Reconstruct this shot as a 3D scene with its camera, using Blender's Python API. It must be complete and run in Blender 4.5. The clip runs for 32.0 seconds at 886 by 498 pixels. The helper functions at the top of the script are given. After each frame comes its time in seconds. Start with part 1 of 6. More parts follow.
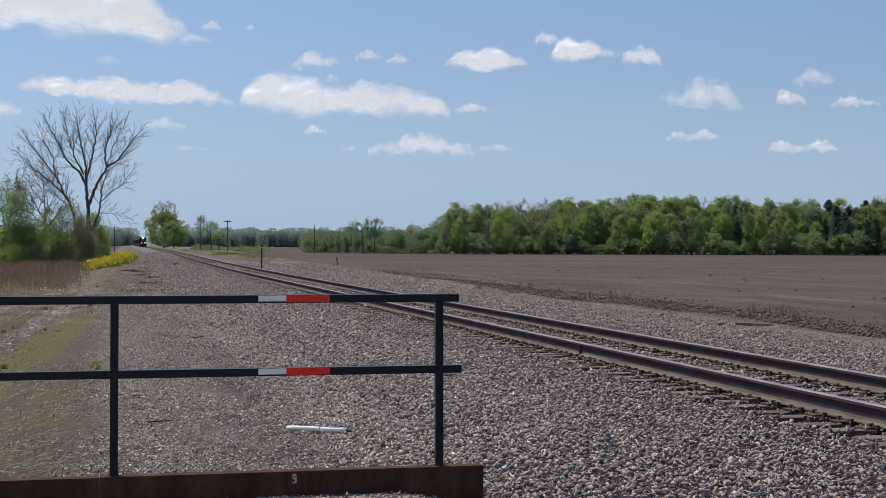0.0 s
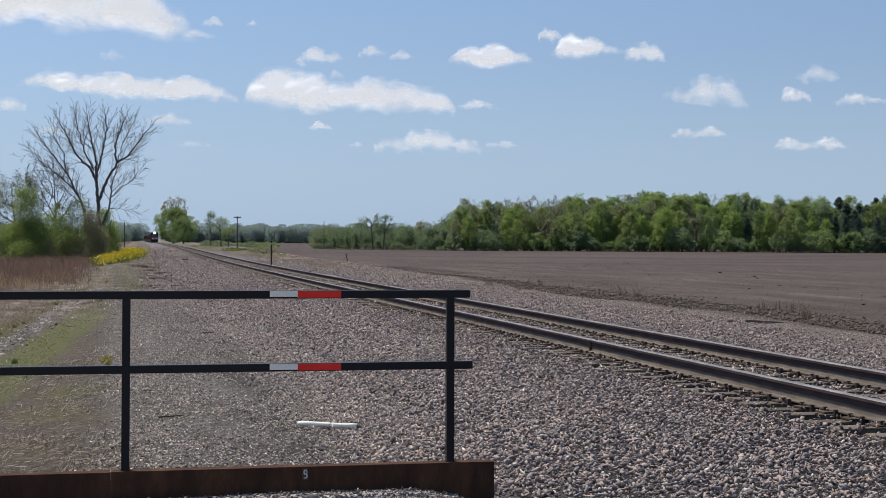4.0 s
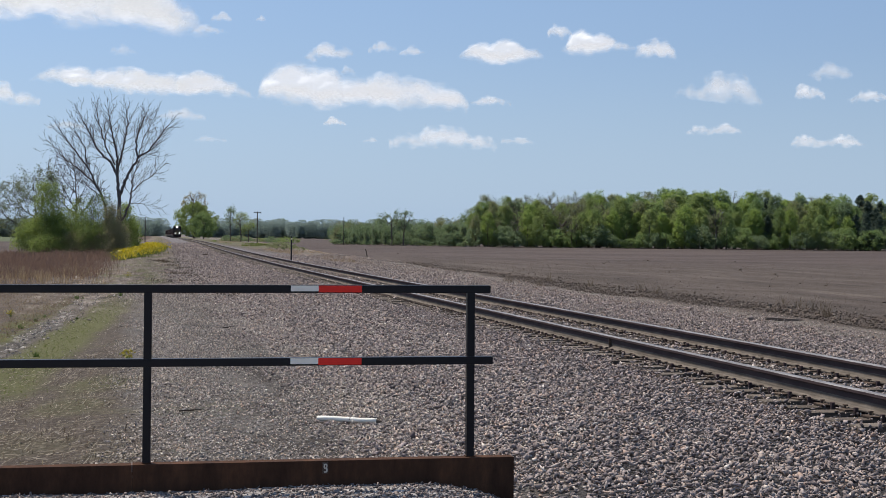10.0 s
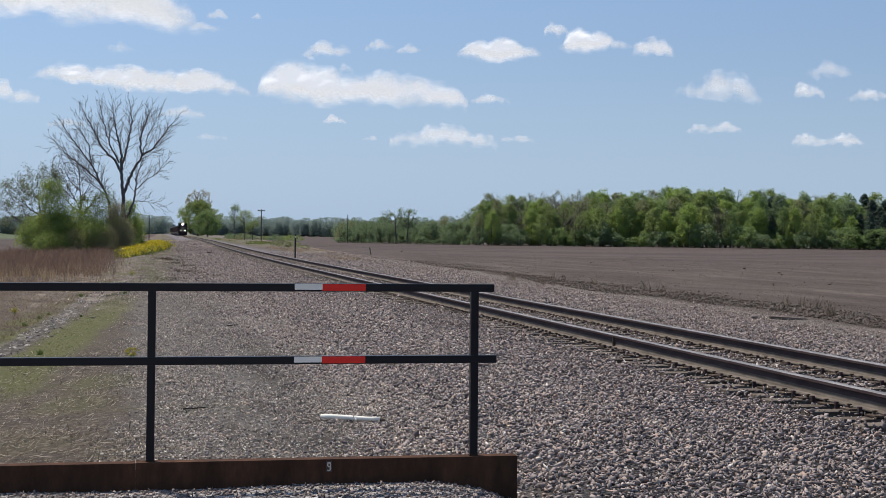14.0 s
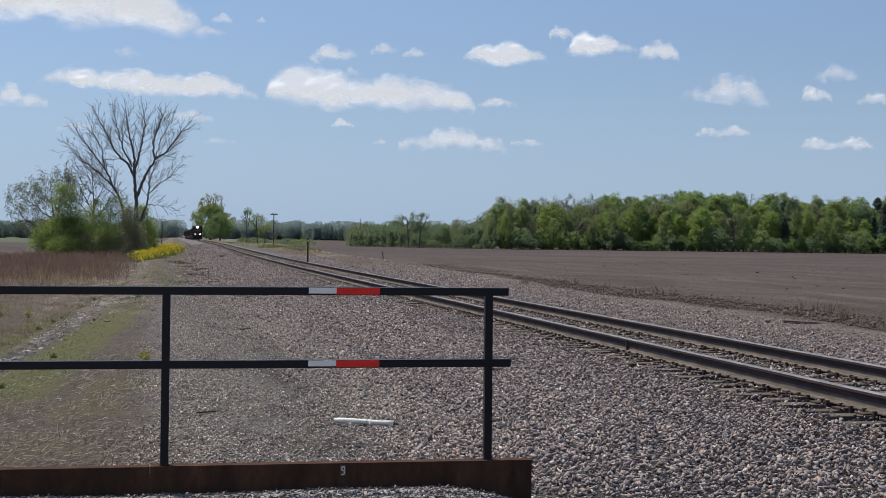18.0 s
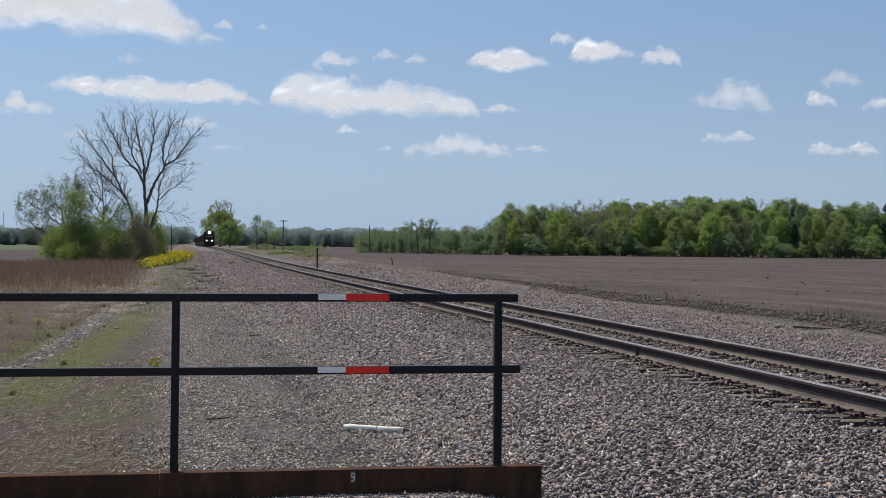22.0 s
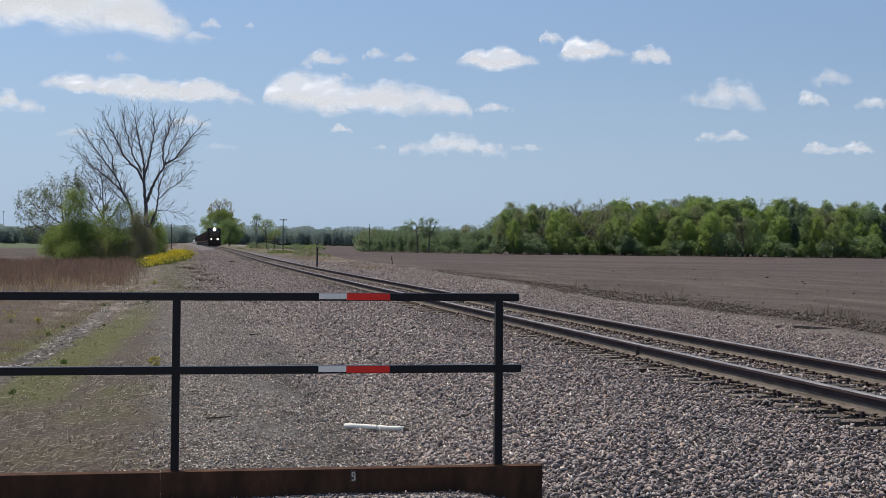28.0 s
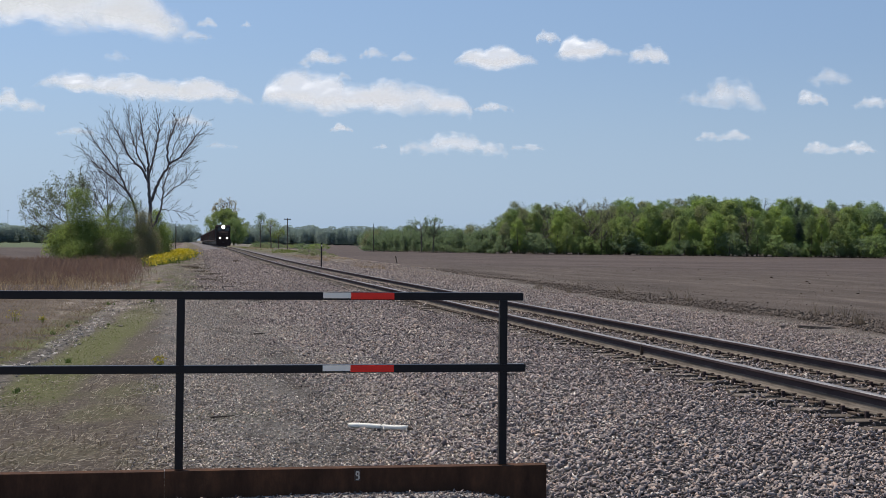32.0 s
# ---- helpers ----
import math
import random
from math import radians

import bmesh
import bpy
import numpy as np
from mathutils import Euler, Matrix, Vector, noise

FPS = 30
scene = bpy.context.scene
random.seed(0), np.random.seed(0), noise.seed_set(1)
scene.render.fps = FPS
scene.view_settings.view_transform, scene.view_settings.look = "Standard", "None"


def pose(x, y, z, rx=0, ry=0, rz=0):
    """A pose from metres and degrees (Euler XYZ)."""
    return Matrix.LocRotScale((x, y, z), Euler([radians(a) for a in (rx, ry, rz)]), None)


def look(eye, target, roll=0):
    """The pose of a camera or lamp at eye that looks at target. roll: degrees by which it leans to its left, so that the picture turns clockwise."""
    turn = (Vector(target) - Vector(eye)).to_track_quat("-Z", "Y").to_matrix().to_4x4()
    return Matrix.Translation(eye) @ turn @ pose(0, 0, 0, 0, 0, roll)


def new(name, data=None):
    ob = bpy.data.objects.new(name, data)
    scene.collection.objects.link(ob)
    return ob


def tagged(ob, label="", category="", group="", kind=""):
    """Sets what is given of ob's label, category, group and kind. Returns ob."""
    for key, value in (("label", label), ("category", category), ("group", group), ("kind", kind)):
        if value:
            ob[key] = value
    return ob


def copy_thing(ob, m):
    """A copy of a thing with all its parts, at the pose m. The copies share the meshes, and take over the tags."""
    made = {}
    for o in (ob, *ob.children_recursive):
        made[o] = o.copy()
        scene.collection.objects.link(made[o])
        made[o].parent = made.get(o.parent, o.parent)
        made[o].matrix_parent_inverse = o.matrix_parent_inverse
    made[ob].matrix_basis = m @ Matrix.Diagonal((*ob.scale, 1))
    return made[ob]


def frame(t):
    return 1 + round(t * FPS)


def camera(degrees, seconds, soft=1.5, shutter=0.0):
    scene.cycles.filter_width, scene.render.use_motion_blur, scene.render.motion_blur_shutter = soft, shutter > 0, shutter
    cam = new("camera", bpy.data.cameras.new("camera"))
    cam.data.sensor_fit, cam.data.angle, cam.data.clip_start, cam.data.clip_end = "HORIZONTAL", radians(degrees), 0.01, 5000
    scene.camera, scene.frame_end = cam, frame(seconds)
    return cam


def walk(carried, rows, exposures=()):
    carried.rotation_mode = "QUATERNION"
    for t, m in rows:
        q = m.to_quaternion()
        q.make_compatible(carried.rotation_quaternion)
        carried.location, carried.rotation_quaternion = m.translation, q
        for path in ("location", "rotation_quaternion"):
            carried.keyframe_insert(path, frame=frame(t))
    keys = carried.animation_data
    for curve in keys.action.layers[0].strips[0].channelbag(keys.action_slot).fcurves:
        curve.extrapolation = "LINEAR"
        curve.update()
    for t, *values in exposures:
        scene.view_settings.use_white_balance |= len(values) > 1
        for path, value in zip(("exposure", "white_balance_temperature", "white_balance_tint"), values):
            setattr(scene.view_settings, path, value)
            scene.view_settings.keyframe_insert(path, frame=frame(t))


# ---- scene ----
import itertools

# Flat farmland beside a single railway track. x: across the track, y: along it, z: up.
# z = 0 is the gravel path; the rail heads lie at RAIL_TOP.
cam = camera(32.4, 32.0, soft=0.5)
# seconds, eye x, y, z, bearing, pitch, lean
PATH = [
    (0.0, 0.027, 0.006, 1.787, 12.566, -0.231, 0.069),
    (0.5, 0.030, 0.003, 1.786, 12.452, -0.218, 0.075),
    (1.0, 0.034, 0.001, 1.786, 12.357, -0.209, 0.046),
    (1.5, 0.030, -0.003, 1.789, 12.349, -0.231, 0.081),
    (2.0, 0.029, 0.004, 1.790, 12.353, -0.251, 0.087),
    (2.5, 0.028, -0.001, 1.788, 12.307, -0.255, 0.089),
    (3.0, 0.025, 0.009, 1.788, 12.266, -0.289, 0.114),
    (3.5, 0.019, 0.009, 1.785, 12.225, -0.326, 0.179),
    (5.5, 0.007, -0.006, 1.783, 12.198, -0.435, 0.290),
    (6.0, 0.005, -0.009, 1.784, 11.962, -0.398, 0.308),
    (6.5, 0.003, -0.019, 1.782, 11.906, -0.373, 0.329),
    (7.0, 0.007, -0.003, 1.782, 11.921, -0.397, 0.359),
    (7.5, 0.005, -0.010, 1.783, 11.941, -0.430, 0.394),
    (8.0, 0.004, -0.000, 1.779, 11.942, -0.451, 0.399),
    (8.5, 0.004, -0.012, 1.780, 11.962, -0.465, 0.423),
    (9.0, 0.006, -0.006, 1.781, 11.952, -0.516, 0.480),
    (9.5, 0.008, -0.002, 1.783, 11.647, -0.514, 0.467),
    (10.0, 0.004, -0.005, 1.778, 11.478, -0.512, 0.491),
    (10.5, 0.005, -0.002, 1.780, 11.405, -0.551, 0.526),
    (11.0, 0.008, 0.005, 1.778, 11.363, -0.556, 0.549),
    (11.5, 0.006, 0.001, 1.779, 11.365, -0.574, 0.583),
    (12.0, 0.005, -0.005, 1.778, 11.400, -0.602, 0.559),
    (12.5, -0.000, -0.010, 1.781, 11.430, -0.613, 0.573),
    (13.0, -0.001, -0.003, 1.780, 11.460, -0.643, 0.569),
    (13.5, 0.001, -0.002, 1.780, 11.418, -0.611, 0.568),
    (14.0, 0.004, -0.004, 1.781, 11.334, -0.580, 0.577),
    (14.5, -0.001, -0.012, 1.781, 11.263, -0.575, 0.578),
    (16.5, -0.004, 0.014, 1.781, 10.947, -0.461, 0.498),
    (17.0, -0.009, -0.005, 1.782, 10.941, -0.461, 0.504),
    (17.5, -0.007, 0.017, 1.781, 10.941, -0.484, 0.561),
    (18.0, -0.006, 0.008, 1.781, 10.870, -0.444, 0.595),
    (18.5, -0.006, 0.007, 1.783, 10.796, -0.401, 0.566),
    (19.0, -0.006, 0.017, 1.781, 10.800, -0.393, 0.563),
    (19.5, -0.002, 0.004, 1.781, 10.776, -0.393, 0.552),
    (20.0, -0.007, 0.009, 1.781, 10.742, -0.374, 0.522),
    (20.5, -0.008, -0.003, 1.780, 10.743, -0.376, 0.537),
    (21.0, -0.007, 0.004, 1.780, 10.727, -0.359, 0.511),
    (21.5, -0.008, 0.012, 1.781, 10.671, -0.343, 0.501),
    (22.0, -0.005, 0.011, 1.781, 10.517, -0.215, 0.458),
    (22.5, -0.005, 0.014, 1.780, 10.494, -0.190, 0.440),
    (23.0, -0.008, 0.010, 1.783, 10.503, -0.199, 0.438),
    (23.5, -0.010, 0.004, 1.782, 10.509, -0.199, 0.442),
    (24.0, -0.010, 0.021, 1.781, 10.465, -0.203, 0.460),
    (24.5, -0.013, 0.018, 1.782, 10.417, -0.174, 0.456),
    (25.0, -0.014, 0.013, 1.783, 10.419, -0.193, 0.458),
    (25.5, -0.013, 0.019, 1.780, 10.457, -0.206, 0.462),
    (27.5, -0.010, 0.030, 1.781, 10.513, -0.259, 0.546),
    (28.0, -0.011, 0.018, 1.782, 10.524, -0.249, 0.531),
    (28.5, -0.008, 0.020, 1.780, 10.549, -0.269, 0.547),
    (29.0, -0.006, 0.012, 1.780, 10.562, -0.288, 0.576),
    (29.5, -0.007, 0.016, 1.781, 10.583, -0.296, 0.599),
    (30.0, -0.007, 0.023, 1.783, 10.559, -0.310, 0.624),
    (30.5, -0.013, 0.018, 1.781, 10.393, -0.237, 0.565),
    (31.0, -0.014, 0.019, 1.783, 10.341, -0.249, 0.599),
    (31.5, -0.014, 0.026, 1.780, 10.344, -0.231, 0.579),
    (32.0, -0.010, 0.025, 1.780, 10.364, -0.268, 0.580),
]


def aim(x, y, z, bearing, pitch, lean):
    b, p = radians(bearing), radians(pitch)
    way = Vector((math.sin(b) * math.cos(p), math.cos(b) * math.cos(p), math.sin(p)))
    eye = Vector((x, y, z))
    return look(eye, eye + way * 100, lean)


EXPOSURES = [(t, stops, warm, 10) for t, stops, warm in ((0.0, -0.08, 6500), (3.0, -0.03, 6530), (6.0, 0.0, 6570), (9.0, 0.03, 6600), (12.5, 0.09, 6600), (14.0, 0.02, 6560), (17.0, -0.1, 6480), (19.0, -0.1, 6490), (25.0, -0.08, 6500), (28.0, -0.06, 6560), (32.0, -0.05, 6540))]
walk(cam, [(t, aim(*p)) for t, *p in PATH], EXPOSURES)

# ---- light ----
SUN_EL, SUN_BEARING = 61.0, -34.0
world = bpy.data.worlds.new("sky")
scene.world = world
world.use_nodes = True
wn = world.node_tree.nodes
sky = wn.new("ShaderNodeTexSky")
sky.sky_type, sky.sun_disc = "NISHITA", False
sky.sun_elevation, sky.sun_rotation = radians(SUN_EL), radians(SUN_BEARING)
sky.altitude, sky.air_density, sky.dust_density, sky.ozone_density = 200, 1.0, 1.0, 1.5
wn["Background"].inputs["Strength"].default_value = 0.085
# high thin haze evens out the blue of the sky
haze = wn.new("ShaderNodeMix")
haze.data_type = "RGBA"
haze.inputs[0].default_value = 0.46
# brighter on the sun's side
side = wn.new("ShaderNodeMix")
side.data_type = "RGBA"
side.inputs[6].default_value, side.inputs[7].default_value = (4.25, 7.1, 12.4, 1), (2.75, 4.6, 8.35, 1)
turn = wn.new("ShaderNodeMapRange")
turn.inputs[1].default_value, turn.inputs[2].default_value = -0.3, 0.7
# paler air low over the horizon
low = wn.new("ShaderNodeMix")
low.data_type = "RGBA"
low.inputs[7].default_value = (4.9, 6.75, 8.9, 1)
rise = wn.new("ShaderNodeMapRange")
rise.interpolation_type = "SMOOTHSTEP"
rise.inputs[1].default_value, rise.inputs[2].default_value, rise.inputs[3].default_value, rise.inputs[4].default_value = 0.0, 0.13, 0.6, 0.0
split = wn.new("ShaderNodeSeparateXYZ")
wl = world.node_tree.links.new
wl(wn.new("ShaderNodeTexCoord").outputs["Generated"], split.inputs[0])
wl(split.outputs[2], rise.inputs[0])
wl(rise.outputs[0], low.inputs[0])
wl(split.outputs[0], turn.inputs[0])
wl(turn.outputs[0], side.inputs[0])
wl(side.outputs[2], haze.inputs[7])
wl(sky.outputs[0], haze.inputs[6])
wl(haze.outputs[2], low.inputs[6])
wl(low.outputs[2], wn["Background"].inputs["Color"])
sun = new("sun", bpy.data.lights.new("sun", "SUN"))
sun.data.energy, sun.data.angle, sun.data.color = 5.0, radians(0.53), (1.0, 0.94, 0.85)
_e, _b = radians(SUN_EL), radians(SUN_BEARING)
SUN_FROM = Vector((math.sin(_b) * math.cos(_e), math.cos(_b) * math.cos(_e), math.sin(_e)))
sun.matrix_world = look(SUN_FROM * 50, (0, 0, 0))


# ---- small tools ----
class Graph:
    """A node material written as expressions."""

    def __init__(self, name):
        self.m = bpy.data.materials.new(name)
        self.m.use_nodes = True
        self.t = self.m.node_tree
        self.t.nodes.clear()
        self.o = self.t.nodes.new("ShaderNodeOutputMaterial")

    def put(self, sock, v):
        if isinstance(v, bpy.types.NodeSocket):
            self.t.links.new(v, sock)
        elif v is not None:
            if sock.type == "RGBA" and not hasattr(v, "__len__"):
                v = (v, v, v, 1)
            elif sock.type == "RGBA" and len(v) == 3:
                v = (*v, 1)
            sock.default_value = v

    def pos(self):
        return self.t.nodes.new("ShaderNodeNewGeometry").outputs["Position"]

    def obj(self):
        return self.t.nodes.new("ShaderNodeTexCoord").outputs["Object"]

    def rnd(self):
        return self.t.nodes.new("ShaderNodeObjectInfo").outputs["Random"]

    def island(self):
        return self.t.nodes.new("ShaderNodeNewGeometry").outputs["Random Per Island"]

    def attr(self, name):
        n = self.t.nodes.new("ShaderNodeAttribute")
        n.attribute_name = name
        return n.outputs["Fac"]

    def xyz(self, v):
        n = self.t.nodes.new("ShaderNodeSeparateXYZ")
        self.put(n.inputs[0], v)
        return n.outputs

    def scaled(self, v, s):
        n = self.t.nodes.new("ShaderNodeMapping")
        self.put(n.inputs["Vector"], v)
        n.inputs["Scale"].default_value = s
        return n.outputs[0]

    def noise(self, v, scale, detail=4, rough=0.55):
        n = self.t.nodes.new("ShaderNodeTexNoise")
        self.put(n.inputs["Vector"], v)
        n.inputs["Scale"].default_value = scale
        n.inputs["Detail"].default_value = detail
        n.inputs["Roughness"].default_value = rough
        return n.outputs[0]

    def cells(self, v, scale, out="Distance", feature="F1"):
        n = self.t.nodes.new("ShaderNodeTexVoronoi")
        n.feature = feature
        self.put(n.inputs["Vector"], v)
        n.inputs["Scale"].default_value = scale
        return n.outputs[out]

    def math(self, op, a, b=None, c=None):
        n = self.t.nodes.new("ShaderNodeMath")
        n.operation = op
        for s, v in zip(n.inputs, (a, b, c)):
            self.put(s, v)
        return n.outputs[0]

    def step(self, v, lo, hi):
        n = self.t.nodes.new("ShaderNodeMapRange")
        n.interpolation_type = "SMOOTHSTEP"
        self.put(n.inputs[0], v)
        n.inputs[1].default_value, n.inputs[2].default_value = lo, hi
        return n.outputs[0]

    def mix(self, fac, a, b, how="MIX"):
        n = self.t.nodes.new("ShaderNodeMix")
        n.data_type, n.blend_type = "RGBA", how
        self.put(n.inputs[0], fac)
        self.put(n.inputs[6], a)
        self.put(n.inputs[7], b)
        return n.outputs[2]

    def ramp(self, v, *stops):
        n = self.t.nodes.new("ShaderNodeValToRGB")
        e = n.color_ramp.elements
        while len(e) < len(stops):
            e.new(0.5)
        for k, (p, c) in zip(e, stops):
            k.position, k.color = p, (*c, 1)
        self.put(n.inputs[0], v)
        return n.outputs[0]

    def bump(self, h, dist, strength=1.0):
        n = self.t.nodes.new("ShaderNodeBump")
        n.inputs["Strength"].default_value = strength
        n.inputs["Distance"].default_value = dist
        self.put(n.inputs["Height"], h)
        return n.outputs[0]

    def surface(self, color, rough=0.8, normal=None, metal=0.0, spec=0.5, clear=None, coat=0.0, sheer=1.0):
        b = self.t.nodes.new("ShaderNodeBsdfPrincipled")
        self.put(b.inputs["Base Color"], color)
        self.put(b.inputs["Roughness"], rough)
        self.put(b.inputs["Metallic"], metal)
        self.put(b.inputs["Specular IOR Level"], spec)
        b.inputs["Coat Weight"].default_value = coat
        if normal is not None:
            self.put(b.inputs["Normal"], normal)
        out = b.outputs[0]
        if clear is not None:
            tr = self.t.nodes.new("ShaderNodeBsdfTranslucent")
            self.put(tr.inputs[0], self.mix(1.0, color, (sheer, sheer, sheer * 0.8), "MULTIPLY"))
            mx = self.t.nodes.new("ShaderNodeMixShader")
            mx.inputs[0].default_value = clear
            self.t.links.new(out, mx.inputs[1])
            self.t.links.new(tr.outputs[0], mx.inputs[2])
            out = mx.outputs[0]
        self.t.links.new(out, self.o.inputs[0])
        return self.m

    def glow(self, color, strength):
        e = self.t.nodes.new("ShaderNodeEmission")
        self.put(e.inputs[0], color)
        e.inputs[1].default_value = strength
        self.t.links.new(e.outputs[0], self.o.inputs[0])
        return self.m


def mesh_from(name, verts, faces, material, smooth=False):
    me = bpy.data.meshes.new(name)
    me.from_pydata(verts, [], faces)
    me.materials.append(material)
    if smooth:
        me.polygons.foreach_set("use_smooth", [True] * len(me.polygons))
    me.update()
    return me


def mesh_np(name, verts, tris, material, smooth=False):
    """A mesh from arrays of points and of faces that all have the same number of corners."""
    me = bpy.data.meshes.new(name)
    k = tris.shape[1]
    me.vertices.add(len(verts))
    me.vertices.foreach_set("co", np.ascontiguousarray(verts, dtype=np.float32).ravel())
    me.loops.add(tris.size)
    me.loops.foreach_set("vertex_index", np.ascontiguousarray(tris, dtype=np.int32).ravel())
    me.polygons.add(len(tris))
    me.polygons.foreach_set("loop_start", np.arange(0, tris.size, k, dtype=np.int32))
    me.polygons.foreach_set("loop_total", np.full(len(tris), k, dtype=np.int32))
    if smooth:
        me.polygons.foreach_set("use_smooth", np.ones(len(tris), dtype=bool))
    me.materials.append(material)
    me.update(calc_edges=True)
    return me


def part(name, bm, material, parent, label=""):
    """Links a bmesh, or a mesh, as one mesh object under a thing or a part."""
    if isinstance(bm, bmesh.types.BMesh):
        me = bpy.data.meshes.new(name)
        bm.to_mesh(me)
        bm.free()
        me.materials.append(material)
    else:
        me = bm
    ob = new(name, me)
    ob.parent = parent
    if label:
        tagged(ob, label)
    return ob


def box(x0, x1, y0, y1, z0, z1, bevel=0.0, bm=None):
    bm = bm or bmesh.new()
    r = bmesh.ops.create_cube(bm, size=1)
    for v in r["verts"]:
        v.co = Vector(((x0 + x1) / 2 + v.co.x * (x1 - x0), (y0 + y1) / 2 + v.co.y * (y1 - y0), (z0 + z1) / 2 + v.co.z * (z1 - z0)))
    if bevel:
        es = list({e for v in r["verts"] for e in v.link_edges})
        bmesh.ops.bevel(bm, geom=es, offset=bevel, segments=2, affect="EDGES", profile=0.6)
    return bm


def cyl(p0, p1, r, seg=12, r2=None, bm=None):
    bm = bm or bmesh.new()
    p0, p1 = Vector(p0), Vector(p1)
    d = p1 - p0
    m = Matrix.Translation((p0 + p1) / 2) @ d.to_track_quat("Z", "Y").to_matrix().to_4x4()
    bmesh.ops.create_cone(bm, cap_ends=True, segments=seg, radius1=r, radius2=r if r2 is None else r2, depth=d.length, matrix=m)
    return bm


def prism(outline, axis, a, b, bevel=0.0):
    """An outline in two axes, drawn out from a to b along the third (0: x, 1: y)."""
    bm = bmesh.new()
    def at(u, v, w):
        return (w, u, v) if axis == 0 else (u, w, v)
    lo = [bm.verts.new(at(u, v, a)) for u, v in outline]
    hi = [bm.verts.new(at(u, v, b)) for u, v in outline]
    bm.faces.new(lo[::-1])
    bm.faces.new(hi)
    n = len(outline)
    for i in range(n):
        bm.faces.new((lo[i], lo[(i + 1) % n], hi[(i + 1) % n], hi[i]))
    bmesh.ops.recalc_face_normals(bm, faces=bm.faces)
    if bevel:
        bmesh.ops.bevel(bm, geom=list(bm.edges), offset=bevel, segments=1, affect="EDGES")
    return bm


def empty(name, m, label, category, group="", kind=""):
    ob = new(name)
    ob.matrix_basis = m
    return tagged(ob, label, category, group, kind)


# ---- the line of the track ----
RAIL_TOP = 0.356
TRACK_X, HALF = 7.50, 0.754          # middle of the track where it is straight; middle of the heads
_KNOT_Y = (-60, 70, 90, 136, 230, 330, 470, 640, 1000, 1500, 2600)
_KNOT_D = (0, 0, 0.12, 0.95, 3.1, 4.95, 7.1, 9.9, 14.6, 19.0, 25.0)


def shift(y):
    """How far the track has swung to the right at y."""
    y = np.asarray(y, dtype=float)
    w = 18.0
    return sum(np.interp(y + o * w, _KNOT_Y, _KNOT_D) for o in (-1, -0.5, 0, 0.5, 1)) / 5


def dip(y):
    """How far the land and the track sink towards the distance."""
    return np.interp(y, [320, 520, 760, 1200], [0, -0.2, -0.65, -0.8])


def lump(x, y, seed=0.0):
    """Smooth unevenness of about unit height."""
    return (np.sin(x * 0.9 + seed) * np.cos(y * 0.7 + 1.3 * seed) + np.sin(x * 2.3 + y * 1.1 + seed) * 0.5
            + np.sin(x * 0.31 - y * 0.23 + 2 * seed) * 0.8 + np.cos(x * 5.1 - y * 3.7 + seed) * 0.25) / 2.5


def ground_z(x, y):
    x, y = np.asarray(x, dtype=float), np.asarray(y, dtype=float)
    u = x - shift(y)
    z = np.interp(u, [-400, -60, -14, -3.2, -2.2, -1.2, -0.2, 2.4, 5.0, 5.7, 6.5, 6.75, 8.25, 8.5, 9.6, 13.0, 15.0, 16.4, 18.6, 32, 70, 400],
                  [-0.5, -0.5, -0.35, -0.12, -0.2, -0.12, 0.0, 0.0, 0.055, 0.07, 0.085, 0.125, 0.125, 0.085, 0.06, -0.12, -0.15, -0.02, -0.2, -0.45, -0.8, -0.8])
    rough = np.interp(u, [-14, -3, -0.5, 1.5, 4, 12, 14.5, 17, 21, 60], [0.08, 0.05, 0.03, 0.02, 0.012, 0.015, 0.03, 0.08, 0.04, 0.05])
    return z + dip(y) + rough * lump(x, y) * np.interp(np.abs(y), [0, 200, 600], [1, 1, 0.3])

